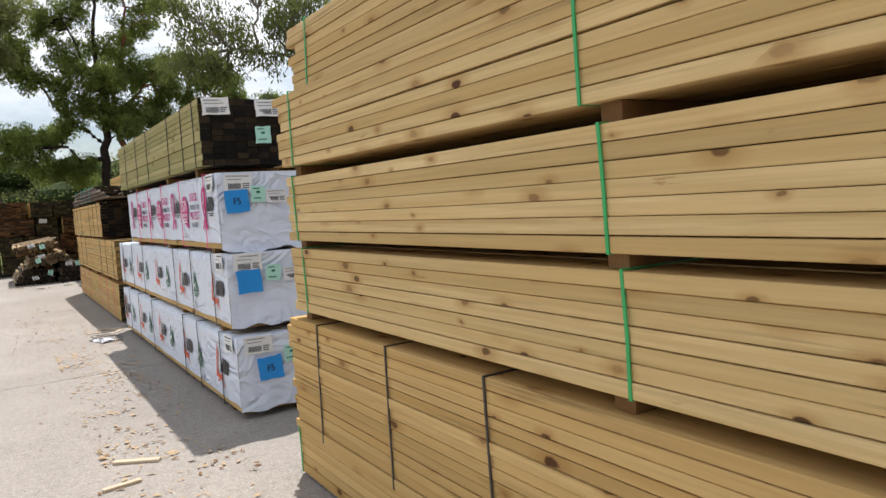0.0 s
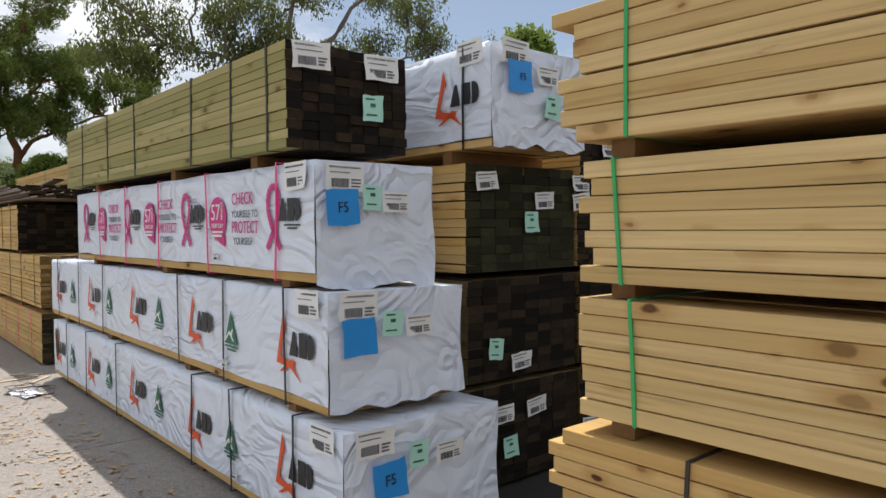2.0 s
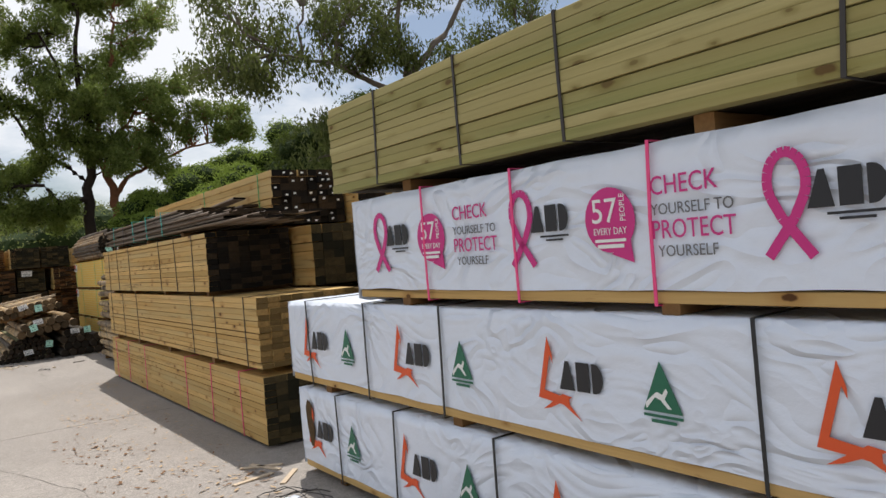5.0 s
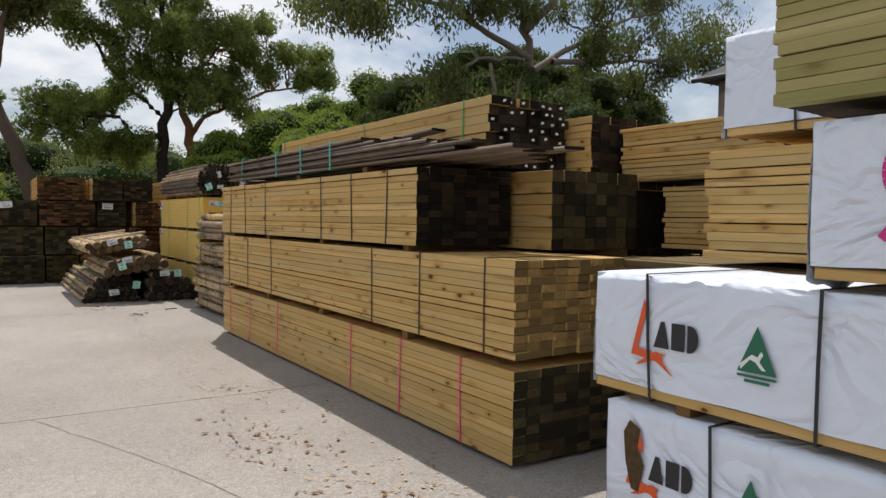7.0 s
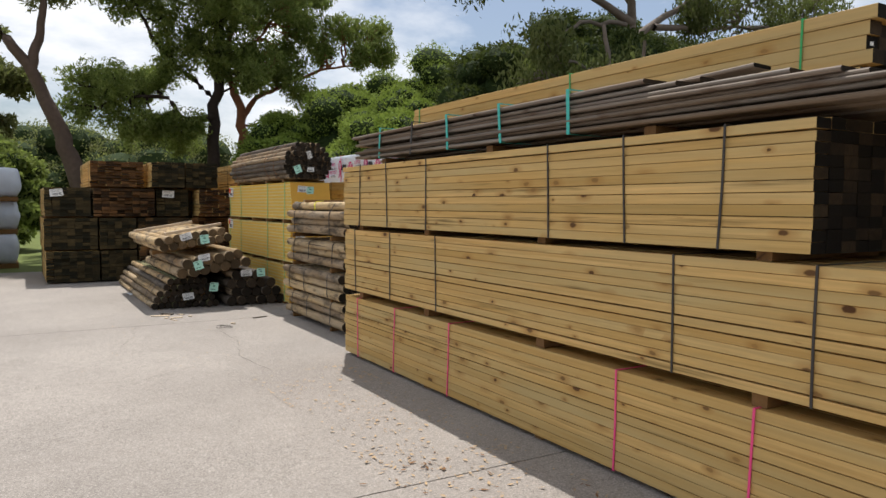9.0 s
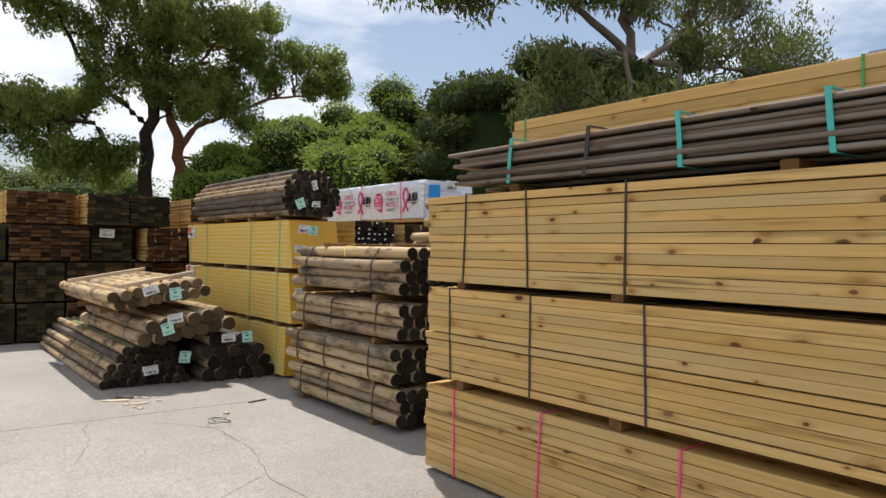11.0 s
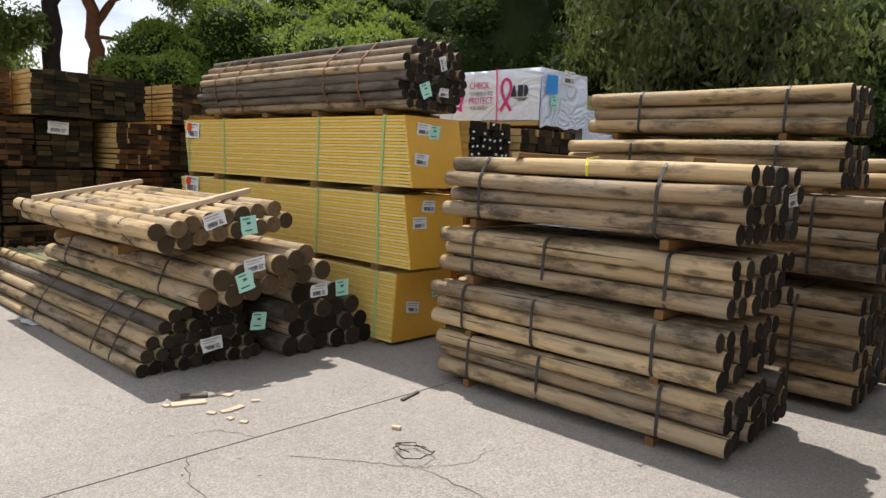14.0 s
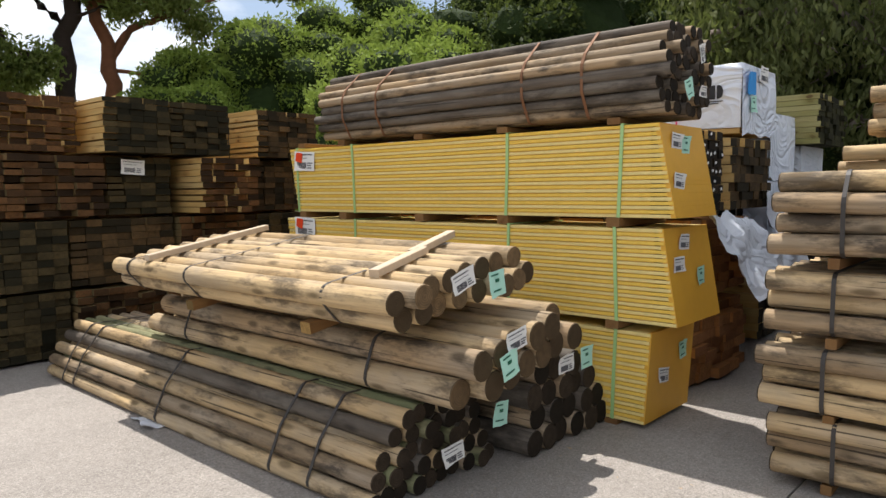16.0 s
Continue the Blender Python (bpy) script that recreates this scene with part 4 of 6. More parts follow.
w3 = wrapped_pack(1.475, 5.67, 1.31, 0.74, 4.45, 0.60, (6.06, 6.95, 7.84, 8.6, 9.33), PINK_STRAP, "pink", "white wrapped timber pack with pink print and pink straps", 3, 0.27, 0.09)
for z, h, ys in ((0.0, 0.05, (5.8, 7.2, 9.0, 10.6)), (0.632, 0.048, (5.95, 7.4, 9.2, 10.7)), (1.267, 0.043, (6.0, 7.8, 9.6)), (1.912, 0.065, (6.35, 7.6, 9.5))):
    bearers(1.49, 0.72, z, ys, h)
hole = [(0.16, -0.10), (0.20, 0.02), (0.15, 0.12), (0.17, 0.20), (0.08, 0.24), (0.03, 0.16), (0.05, 0.02), (0.10, -0.08)]
child("torn_hole", flat_mesh("torn_hole", [[((x - 0.1) * 0.75, y + 0.015 * math.sin(40 * x)) for x, y in hole]], END_SLEEPER), w1, Matrix.Translation((-0.012, 5.55, 0.27)) @ FRONT, "torn hole showing brown board ends")
for th, w, blue in ((w1, 0.98, 0.24), (w2, 0.84, 0.16), (w3, 0.74, 0.14)):
    rng = random.Random(int(w * 100))
    hb = label_on(th, blue, 0.37 if th is not w1 else 0.33, "blue", 0.19, -0.03, rng, turn=3)
    if th is not w2:
        child("print_grade", text_mesh("F5", 0.075, INK, 0.9), hb, pose(0.0, -0.025, 0.008))
    label_on(th, 0.16, 0.52, "white", 0.22, -0.02, rng, turn=-1)
    label_on(th, w * 0.42, 0.42, "mint", 0.12, -0.036, rng, turn=-2)
    label_on(th, w * 0.62, 0.40, "white", 0.17, -0.034, rng, turn=0)
    label_on(th, 0.16, 0.53, "white", 0.22, -0.013, rng, FRONT, 1)
    label_on(th, 1.15, 0.10, "white", 0.07, -0.013, rng, FRONT, 2)

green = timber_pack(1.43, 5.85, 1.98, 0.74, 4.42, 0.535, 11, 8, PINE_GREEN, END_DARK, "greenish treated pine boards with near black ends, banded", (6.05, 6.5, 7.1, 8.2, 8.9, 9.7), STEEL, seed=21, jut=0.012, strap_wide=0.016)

rng = random.Random(5)
for x, z, kind in ((0.13, 0.47, "white"), (0.56, 0.46, "white"), (0.50, 0.24, "mint")):
    label_on(green, x, z, kind, 0.22 if kind == "white" else 0.13, -0.02, rng, turn=2)

# the deep block of dark ended packs beside the wrapped ones
D_LABEL = "treated boards with near black sawn ends and stapled labels"
BLOCK = []
for c, (x, top) in enumerate(((2.47, 3), (3.47, 4), (4.47, 4), (5.47, 4), (6.47, 4))):
    for k in range(top):
        z = (0.03, 0.665, 1.31, 1.985 if c != 1 else 1.86)[k]
        h = (0.60, 0.605, (0.635, 0.50, 0.635, 0.635, 0.635)[c], 0.60)[k]
        green = c == 0 and k == 2
        far = 7.3 if (c == 1 and k == 3) else (6.8 if (c == 1 and k == 2) else 6.35 if (c == 0 and k < 2) else 5.65)
        hh = h if not (c == 1 and k == 3) else 0.46
        hh = hh if not (c >= 3 and k == 3) else 0.44
        ny = 5.66 + 0.012 * ((c * 3 + k) % 3)
        # low and inner packs take the brown wood, their shade put into colour
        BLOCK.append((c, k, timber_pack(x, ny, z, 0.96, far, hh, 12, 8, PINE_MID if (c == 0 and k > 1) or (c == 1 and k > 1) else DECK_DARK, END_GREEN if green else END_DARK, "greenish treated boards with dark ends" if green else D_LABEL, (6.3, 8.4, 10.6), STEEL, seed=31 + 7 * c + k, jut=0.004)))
    for k, z in enumerate((0.0, 0.63, 1.27, 1.945 if c != 1 else 1.81)[:top]):
        bearers(x + 0.02, 0.92, z, (6.2, 8.4, 10.6), (0.03, 0.035, 0.04, 0.04 if c != 1 else 0.05)[k])
w4 = wrapped_pack(2.50, 5.50, 2.03, 0.80, 5.75, 0.58, (5.72, 6.6, 7.6, 8.9, 10.1, 10.8), BLACK_STRAP, "plain", "white wrapped timber pack on the dark stack", 4, 0.28, 0.04)
bearers(2.52, 0.8, 1.945, (5.9, 7.8, 9.6), 0.085)
rng = random.Random(44)
blue = label_on(w4, 0.20, 0.40, "blue", 0.19, -0.03, rng, turn=3)
child("print_grade", text_mesh("F5", 0.06, INK, 0.9), blue, pose(0.02, -0.02, 0.008))
label_on(w4, 0.17, 0.54, "white", 0.22, -0.02, rng, turn=-1)
label_on(w4, 0.47, 0.25, "mint", 0.13, -0.036, rng, turn=-2)
label_on(w4, 0.43, 0.43, "white", 0.18, -0.034, rng, turn=0)
label_on(w4, 0.16, 0.54, "white", 0.22, -0.013, rng, FRONT, 1)

rng = random.Random(77)
for x, z, kind in ((2.618, 1.848, "white"), (3.48, 1.86, "white"), (3.12, 1.74, "white"), (3.482, 1.74, "white"), (3.0, 1.605, "mint"), (3.82, 1.709, "mint"), (4.245, 1.782, "white"), (4.687, 1.737, "white"), (5.02, 1.649, "mint"), (4.35, 1.421, "mint"),
                   (4.314, 1.105, "white"), (4.665, 0.998, "mint"), (2.673, 0.853, "mint"), (2.892, 0.76, "white"), (3.573, 0.846, "mint"), (3.839, 1.002, "white"), (2.727, 0.456, "white"), (3.012, 0.465, "white"), (3.436, 0.487, "white"), (2.783, 0.252, "mint"),
                   (3.548, 0.244, "white"), (3.66, 0.35, "mint"), (4.247, 0.361, "white"), (4.383, 0.507, "mint"), (4.847, 0.532, "white"), (3.6, 2.25, "white"), (3.76, 2.1, "white"), (4.266, 2.3, "white"), (3.69, 1.95, "mint"), (4.514, 2.213, "mint"), (5.9, 2.27, "white"), (5.6, 1.7, "white"), (5.9, 1.55, "white"), (6.3, 1.7, "mint"), (5.7, 1.05, "white"), (6.0, 1.0, "mint"), (6.6, 1.1, "white"), (5.6, 0.45, "white"), (6.1, 0.5, "mint"), (6.8, 0.5, "white"), (6.7, 1.6, "white"), (5.2, 1.9, "white")):
    for c, k, th in BLOCK:
        lo = th.matrix_basis.translation
        if lo.x <= x < lo.x + 0.96 and lo.z <= z < lo.z + 0.62:
            label_on(th, x - lo.x, z - lo.z, kind, 0.17 if kind == "white" else 0.12, -0.02, rng)
            break

for c, k, th in BLOCK:
    if c > 1:
        for i in range(4):
            kind = "mint" if i == 3 else "white"
            label_on(th, rng.uniform(0.1, 0.86), rng.uniform(0.1, 0.36 if k == 3 else 0.5), kind, rng.uniform(0.12, 0.17) if kind == "white" else 0.11, -0.02, rng)

# stack of treated pine with pink and steel bands
timber_pack(1.49, 11.93, 0.03, 0.96, 6.1, 0.575, 10, 9, PINE_MID, END_OLIVE, "treated pine boards banded with pink strap on the concrete", (12.48, 13.32, 14.18, 16.0, 16.93, 17.7), PINK_STRAP, seed=51, jut=0.006)
timber_pack(1.49, 11.93, 0.675, 0.94, 6.1, 0.605, 12, 9, PINE_MID, END_PINE, "treated pine boards with tan sawn ends, banded with steel", (12.23, 13.03, 13.78, 16.18, 17.0, 17.75), STEEL, seed=52, jut=0.009)
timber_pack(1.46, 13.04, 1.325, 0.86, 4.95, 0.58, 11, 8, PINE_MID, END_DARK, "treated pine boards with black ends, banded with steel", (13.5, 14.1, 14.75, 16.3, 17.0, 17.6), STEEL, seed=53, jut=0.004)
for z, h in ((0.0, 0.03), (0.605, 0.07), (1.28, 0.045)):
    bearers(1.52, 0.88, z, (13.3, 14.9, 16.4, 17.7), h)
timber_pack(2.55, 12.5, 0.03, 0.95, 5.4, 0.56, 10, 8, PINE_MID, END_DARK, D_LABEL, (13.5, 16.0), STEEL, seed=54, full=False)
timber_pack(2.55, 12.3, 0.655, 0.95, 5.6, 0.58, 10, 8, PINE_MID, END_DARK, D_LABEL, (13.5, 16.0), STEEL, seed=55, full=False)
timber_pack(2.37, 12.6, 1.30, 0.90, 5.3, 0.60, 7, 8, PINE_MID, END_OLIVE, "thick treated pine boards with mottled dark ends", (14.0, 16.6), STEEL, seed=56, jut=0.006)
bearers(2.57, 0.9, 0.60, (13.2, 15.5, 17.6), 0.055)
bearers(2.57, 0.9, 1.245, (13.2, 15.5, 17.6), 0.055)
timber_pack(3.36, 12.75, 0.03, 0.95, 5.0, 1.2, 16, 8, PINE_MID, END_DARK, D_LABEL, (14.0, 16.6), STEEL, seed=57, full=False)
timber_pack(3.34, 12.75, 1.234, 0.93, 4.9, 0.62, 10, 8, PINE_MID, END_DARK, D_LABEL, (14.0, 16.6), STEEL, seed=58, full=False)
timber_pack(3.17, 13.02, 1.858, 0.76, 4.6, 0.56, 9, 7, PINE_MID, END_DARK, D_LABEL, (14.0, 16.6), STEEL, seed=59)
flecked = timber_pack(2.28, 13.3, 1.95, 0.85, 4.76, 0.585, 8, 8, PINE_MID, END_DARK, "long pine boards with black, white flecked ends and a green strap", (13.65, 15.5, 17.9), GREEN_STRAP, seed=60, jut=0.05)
TAG = mesh_of("end_tag", [(0, 0, 0), (0.032, 0, 0.003), (0.030, 0, 0.022), (0.003, 0, 0.020), (0, 0.002, 0), (0.032, 0.002, 0.003), (0.030, 0.002, 0.022), (0.003, 0.002, 0.020)], [(0, 1, 2, 3), (4, 7, 6, 5), (0, 4, 5, 1), (1, 5, 6, 2), (2, 6, 7, 3), (3, 7, 4, 0)], [PAPER])


def end_tags(pack, share, seed):
    """A small white tag stapled on the sawn end of many boards."""
    rng = random.Random(seed)
    for ob in [o for o in pack.children if o.name.startswith("board")]:
        if rng.random() < share:
            place = ob.matrix_basis.translation
            child("end_tag", TAG, pack, pose(place.x + rng.uniform(0.01, 0.05), place.y - 0.0035, place.z + rng.uniform(0.012, 0.03), 0, rng.uniform(-14, 14), 0), "small white end tag")


end_tags(flecked, 0.55, 3)
bearers(2.3, 0.8, 1.90, (13.6, 15.5, 17.4), 0.05)


# rough grey slabs in a loose bundle
slabs = base("slab_bundle", pose(1.50, 12.0, 1.955), "loose weathered grey rough sawn slabs with teal bands", "timber slabs")
rng = random.Random(70)
for r in range(8):
    for c in range(4):
        me = bar_mesh("slab", 0.19, rng.uniform(5.2, 5.8) - 0.24 * r, 0.024, [SLAB_GREY, END_DARK], 0.008)
        x0 = c * 0.205 + rng.uniform(-0.03, 0.02)
        for vert in me.vertices:
            vert.co.z += 0.012 * math.sin(vert.co.y * 1.1 + r)
        child("slab", me, slabs, pose(x0, 5.75 - me.vertices[8].co.y + rng.uniform(-0.1, 0.05), r * 0.031 + rng.uniform(0, 0.008), rng.uniform(-0.3, 0.1), rng.uniform(-2, 2), rng.uniform(-0.6, 0.6)))
for s in (2.6, 3.3, 4.0, 4.6, 5.2):
    child("strap", strap_mesh(0.84, 0.265, 0.026, TEAL_STRAP if s != 4.6 else STEEL, rng), slabs, pose(-0.03, s, 0))
bearers(1.52, 0.8, 1.905, (14.0, 15.5, 17.2), 0.045)
tagged(placed(new("lath", bar_mesh("lath", 0.14, 2.3, 0.022, [SLAB_GREY, END_DARK], 0.006)), pose(2.02, 13.75, 2.275, -1.2, 3, -3)), "loose dark brown rough lath across the slabs", "lath")

# log stack in four tiers
WOODS = [POLE, POLE_GREY, POLE, POLE_GREY, POLE, POLE_GREY, POLE_BLACK]
L_LABEL = "weathered pine poles with dark ends, banded with steel, on the concrete"
logs = []
for k, (z, rows, w, dx, dy, ws) in enumerate(((0.05, 3, 1.02, -0.04, 0.0, WOODS), (0.39, 3, 1.0, -0.06, 0.05, WOODS), (0.76, 3, 1.0, 0.0, 0.03, WOODS), (1.14, 4, 1.0, 0.0, 0.02, WOODS))):
    r = 0.056 if k < 3 else 0.057
    logs.append(pole_bundle(1.85 + dx, 18.9 + dy, z, tier(w, r, rows, 80 + k), 2.02, ws, POLE_END_SHADED, L_LABEL, (0.35, 1.15, 1.72) if k < 3 else (0.45, 1.70), STEEL, seed=80 + k))
    bearers(1.84, 1.0, z - 0.05, (19.3, 20.65), 0.05, 0.05, BEARER)
label_on(logs[3], 0.5, 0.24, "white", 0.12, -0.08)
for px, py, ln in ((1.9, 20.4, 1.2), (2.0, 19.3, 0.5)):
    ob = placed(new("batten", bar_mesh("batten", 0.05, ln * 0.8, 0.035, [BEARER, END_PALE])), pose(px, py, 1.555, 0, 0, -84))
    tagged(ob, "short pale pine batten on the log stack", "batten", "battens")

v, f = [], []
limb_into(v, f, [Vector((1.835, 19.80, 1.46)), Vector((1.828, 19.80, 1.52)), Vector((1.86, 19.82, 1.56)), Vector((1.95, 19.80, 1.575))], [0.006, 0.009, 0.006, 0.004], 5)
child("tie", mesh_of("tie", v, f, [plain("tie_yellow", (0.75, 0.70, 0.05), 0.5, 0, 0.1, 20, 0)]), logs[3], logs[3].matrix_basis.inverted(), "bright yellow plastic tie")

# log bundles further in
pole_bundle(3.5, 18.9, 1.80, tier(0.62, 0.06, 3, 91), 1.95, [POLE], POLE_END_SHADED, "tan pine poles with black ends high on the stack", (0.4, 1.5), STEEL, seed=91)
pole_bundle(3.4, 18.9, 1.44, tier(0.70, 0.055, 3, 92), 2.1, [POLE], POLE_END_SHADED, "tan pine poles with black ends", (0.4, 1.5), STEEL, seed=92)
pole_bundle(3.35, 18.62, 0.86, tier(1.1, 0.058, 5, 93), 2.0, [POLE, POLE_GREY], POLE_END_SHADED, "weathered pine poles with dark ends", (0.4, 1.5), STEEL, seed=93)
pole_bundle(3.3, 18.66, 0.05, tier(1.1, 0.065, 6, 94), 2.0, [POLE, POLE_GREY], POLE_END_SHADED, "weathered pine poles with dark ends", (0.4, 1.5), STEEL, seed=94)
pole_bundle(4.75, 18.9, 0.05, tier(1.1, 0.065, 14, 95), 2.0, [POLE], POLE_END_SHADED, "tan pine poles with dark ends", (0.4, 1.5), STEEL, seed=95)
for z, x in ((0.0, 3.3), (0.81, 3.35), (1.40, 3.4), (1.755, 3.5), (0.0, 4.75)):
    bearers(x, 1.05, z, (19.3, 20.6), 0.05, 0.05)

# yellow panel packs with poles on top
Y_LABEL = "yellow edged building panels banded with pale green strap"
ys = [sheet_pack(2.15, 21.70, 25.25, 0.03, 0.64, 0.575, 23, -0.04, Y_LABEL, (21.95, 22.8, 24.4), 101),
      sheet_pack(2.14, 21.635, 25.3, 0.66, 0.66, 0.58, 23, 0.10, Y_LABEL, (21.92, 22.75, 24.35, 25.1), 102),
      sheet_pack(2.15, 21.67, 25.25, 1.30, 0.62, 0.565, 22, 0.11, Y_LABEL, (21.92, 22.78, 24.36, 25.12), 103)]
for z, h in ((0.0, 0.03), (0.608, 0.052), (1.243, 0.057), (1.868, 0.04)):
    bearers(2.13, 0.66, z, (21.95, 22.8, 23.6, 24.5, 25.05), h, 0.09)
for th, y0, shear, h, spots in ((ys[0], 21.70, -0.04, 0.575, ((0.20, 0.28, "white"), (0.46, 0.40, "mint"))), (ys[1], 21.635, 0.10, 0.58, ((0.25, 0.49, "white"), (0.13, 0.36, "white"), (0.42, 0.27, "mint"))), (ys[2], 21.67, 0.11, 0.565, ((0.12, 0.22, "white"), (0.30, 0.44, "mint"), (0.18, 0.46, "white")))):
    for x, z, kind in spots:
        label_on(th, x, z, kind, 0.15 if kind == "white" else 0.11, y0 - shear * (1 - z / h) - 0.012)
for th, z in ((ys[2], 0.45), (ys[1], 0.50)):
    tag = label_on(th, 25.02, z, "white", 0.28, -0.01, random, FRONT, -3)
    child("red_patch", flat_mesh("red_patch", [[(-0.12, 0.0), (-0.03, -0.02), (-0.02, 0.07), (-0.11, 0.075)]], RED), tag, pose(0, 0, 0.012), "red sprayed patch")

spots = []
for j in range(8):
    n = (8, 9, 10, 10, 10, 9, 7, 5)[j]
    for i in range(n):
        spots.append((0.42 + (i - (n - 1) / 2) * 0.076, 0.040 + j * 0.068, 0.038))
top = pole_bundle(2.00, 21.62, 1.91, spots, 3.1, [POLE_GREY, POLE_BLACK], POLE_END_SHADED, "rounded bundle of thin blackened poles on the yellow panels", (0.5, 0.95, 2.35, 2.75), plain("strap_rust", (0.22, 0.11, 0.06), 0.7, 0.2, 0.4, 30, 0.2), seed=104, jut=0.03)
for x, z, kind in ((0.22, 0.14, "mint"), (0.42, 0.14, "white"), (0.40, 0.36, "white")):
    label_on(top, x, z, kind, 0.11, -0.10, turn=20 if kind == "mint" else -70 if z > 0.3 else 0)

# pile of poles on the ground
low = []
rows = ((0.05, 10), (0.09, 9), (0.13, 8), (0.22, 7), (0.27, 6))
for j, (x0, n) in enumerate(rows):
    for i in range(n):
        low.append((x0 + i * 0.096, 0.05 + j * 0.086, 0.047))
p1 = pole_bundle(0.24, 22.16, 0.0, low, 3.87, [POLE, POLE, POLE_GREEN, POLE_GREY, POLE_BLACK], POLE_END_SHADED, "slanting pile of thin pine poles, green and tan, on the concrete", (0.42, 0.75, 2.0, 3.3, 3.5), STEEL, rz=0.0, seed=111, jut=0.02)
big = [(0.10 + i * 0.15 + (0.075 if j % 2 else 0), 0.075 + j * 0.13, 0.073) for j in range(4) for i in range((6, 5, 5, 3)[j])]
p2 = pole_bundle(1.25, 22.0, 0.0, big, 3.2, [POLE_GREY, POLE_BLACK], POLE_END_SHADED, "thick dark ended poles beside the yellow panels", (0.6, 2.4), STEEL, seed=112)
mid = [(0.08 + i * 0.15 + (0.075 if j % 2 else 0), 0.075 + j * 0.13, 0.074) for j in range(2) for i in range(7 - (j % 2))]
p3 = pole_bundle(0.57, 21.88, 0.44, mid, 2.95, [POLE, POLE_GREY, POLE], POLE_END, "thick tan poles banded together in the pile", (0.62, 2.45), STEEL, seed=113, jut=0.04, ry=-9)
hi = [(0.07 + i * 0.128 + (0.064 if j == 0 else 0), 0.062 + j * 0.10, 0.060) for j in range(2) for i in range(8)]
p4 = pole_bundle(0.30, 22.04, 0.81, hi, 2.75, [POLE], POLE_END, "tan sunlit poles on top of the pile", (0.45, 1.75, 2.5), STEEL, seed=114, jut=0.03, ry=-9)
for yy in (22.75, 23.9):
    ob = placed(new("bearer", bar_mesh("bearer", 0.08, 0.95, 0.06, [BEARER, END_PINE])), p4.matrix_world @ pose(1.0, yy - 22.12, -0.06, 0, 0, 90))
    tagged(ob, "short brown sawn bearer between poles in the pile", "bearer", "bearers")
for th, x, z, kind, y in ((p1, 0.50, 0.18, "white", -0.10), (p1, 0.86, 0.30, "mint", -0.12), (p3, 0.39, 0.26, "white", -0.08), (p3, 0.29, 0.17, "mint", -0.10), (p2, 0.30, 0.50, "white", -0.08), (p2, 0.52, 0.50, "mint", -0.08), (p4, 0.43, 0.18, "white", -0.09), (p4, 0.68, 0.10, "mint", -0.09)):
    label_on(th, x, z, kind, 0.16 if kind == "white" else 0.125, y)
for x, y, ln, rz in ((0.20, 0.30, 0.50, -76), (0.60, 0.43, 0.50, -74), (0.05, 2.30, 0.98, -86)):
    ob = placed(new("batten", bar_mesh("batten", 0.055, ln, 0.04, [PALE_CUT, PALE_CUT])), p4.matrix_world @ pose(x, y, 0.224, 0, 0, rz))
    tagged(ob, "short pale pine batten lying on the poles", "batten", "battens")

# far stack of sleepers
S_LABEL = "dark sleepers stacked in banded packs, brown sawn ends showing"
FAR = (((-0.93, 0.93, 0.0), (0.02, 0.66, 0.05), (0.70, 1.0, 0.0), (1.72, 0.93, 0.05), (2.67, 0.9, 0.0)), ((-0.95, 0.93, 0.05), (0.0, 0.67, 0.0), (0.69, 1.0, 0.06), (1.71, 0.93, 0.0), (2.66, 0.9, 0.05)),
       ((-0.93, 0.80, 0.05), (-0.10, 1.12, 0.0), (1.05, 0.62, 0.05), (1.80, 0.66, -0.30), (2.62, 0.8, 0.05)), ((-0.14, 0.98, 0.12), (0.92, 0.64, -0.20), (1.58, 0.64, -0.16), (2.55, 0.80, -0.15)))
FAR_ENDS = ((END_OLIVE, END_OLIVE, END_RED, END_SLEEPER, END_OLIVE), (END_OLIVE, END_OLIVE, END_SLEEPER, END_RED, END_OLIVE), (END_OLIVE, END_RED, END_OLIVE, END_RED, END_SLEEPER), (END_RED, END_OLIVE, END_OLIVE, END_SLEEPER))
for k, row in enumerate(FAR):
    z, h = ((0.03, 0.58), (0.645, 0.60), (1.28, 0.545), (1.855, 0.50))[k]
    for i, (x, w, back) in enumerate(row):
        pale = (k, i) in ((2, 3), (3, 3), (3, 1), (3, 0), (2, 0), (1, 0), (0, 0))
        th = timber_pack(x, 26.50 + back, z, w - 0.02, 2.4, h, 9, max(4, round(w / 0.14)), PINE_MID if pale else DECK_DARK, FAR_ENDS[k][i], S_LABEL, (26.9, 28.5), STEEL, seed=120 + 9 * k + i, jut=0.035, gap=0.012)
        if (k, i) in ((2, 2), (2, 0)):
            label_on(th, 0.2, h - 0.1, "white", 0.22, -0.07)
        bearers(x + 0.02, w - 0.06, z - 0.035, (26.9, 28.4), 0.035)

# packs behind the yellow panels
end_tags(timber_pack(3.18, 21.9, 1.30, 0.60, 3.6, 0.60, 9, 7, PINE_MID, END_DARK, "boards with black, white flecked ends", (22.6, 24.4), STEEL, seed=141, jut=0.02), 0.5, 4)
timber_pack(3.95, 21.9, 1.30, 0.95, 3.6, 0.58, 8, 7, PINE_MID, END_SLEEPER, "brown boards with labels on dark ends", (22.6, 24.4), STEEL, seed=142, jut=0.03)
timber_pack(3.05, 21.85, 0.03, 1.15, 3.6, 0.56, 7, 5, ORANGE, END_ORANGE, "orange hardwood boards with rough ends", (22.6, 24.4), STEEL, seed=143, jut=0.03)
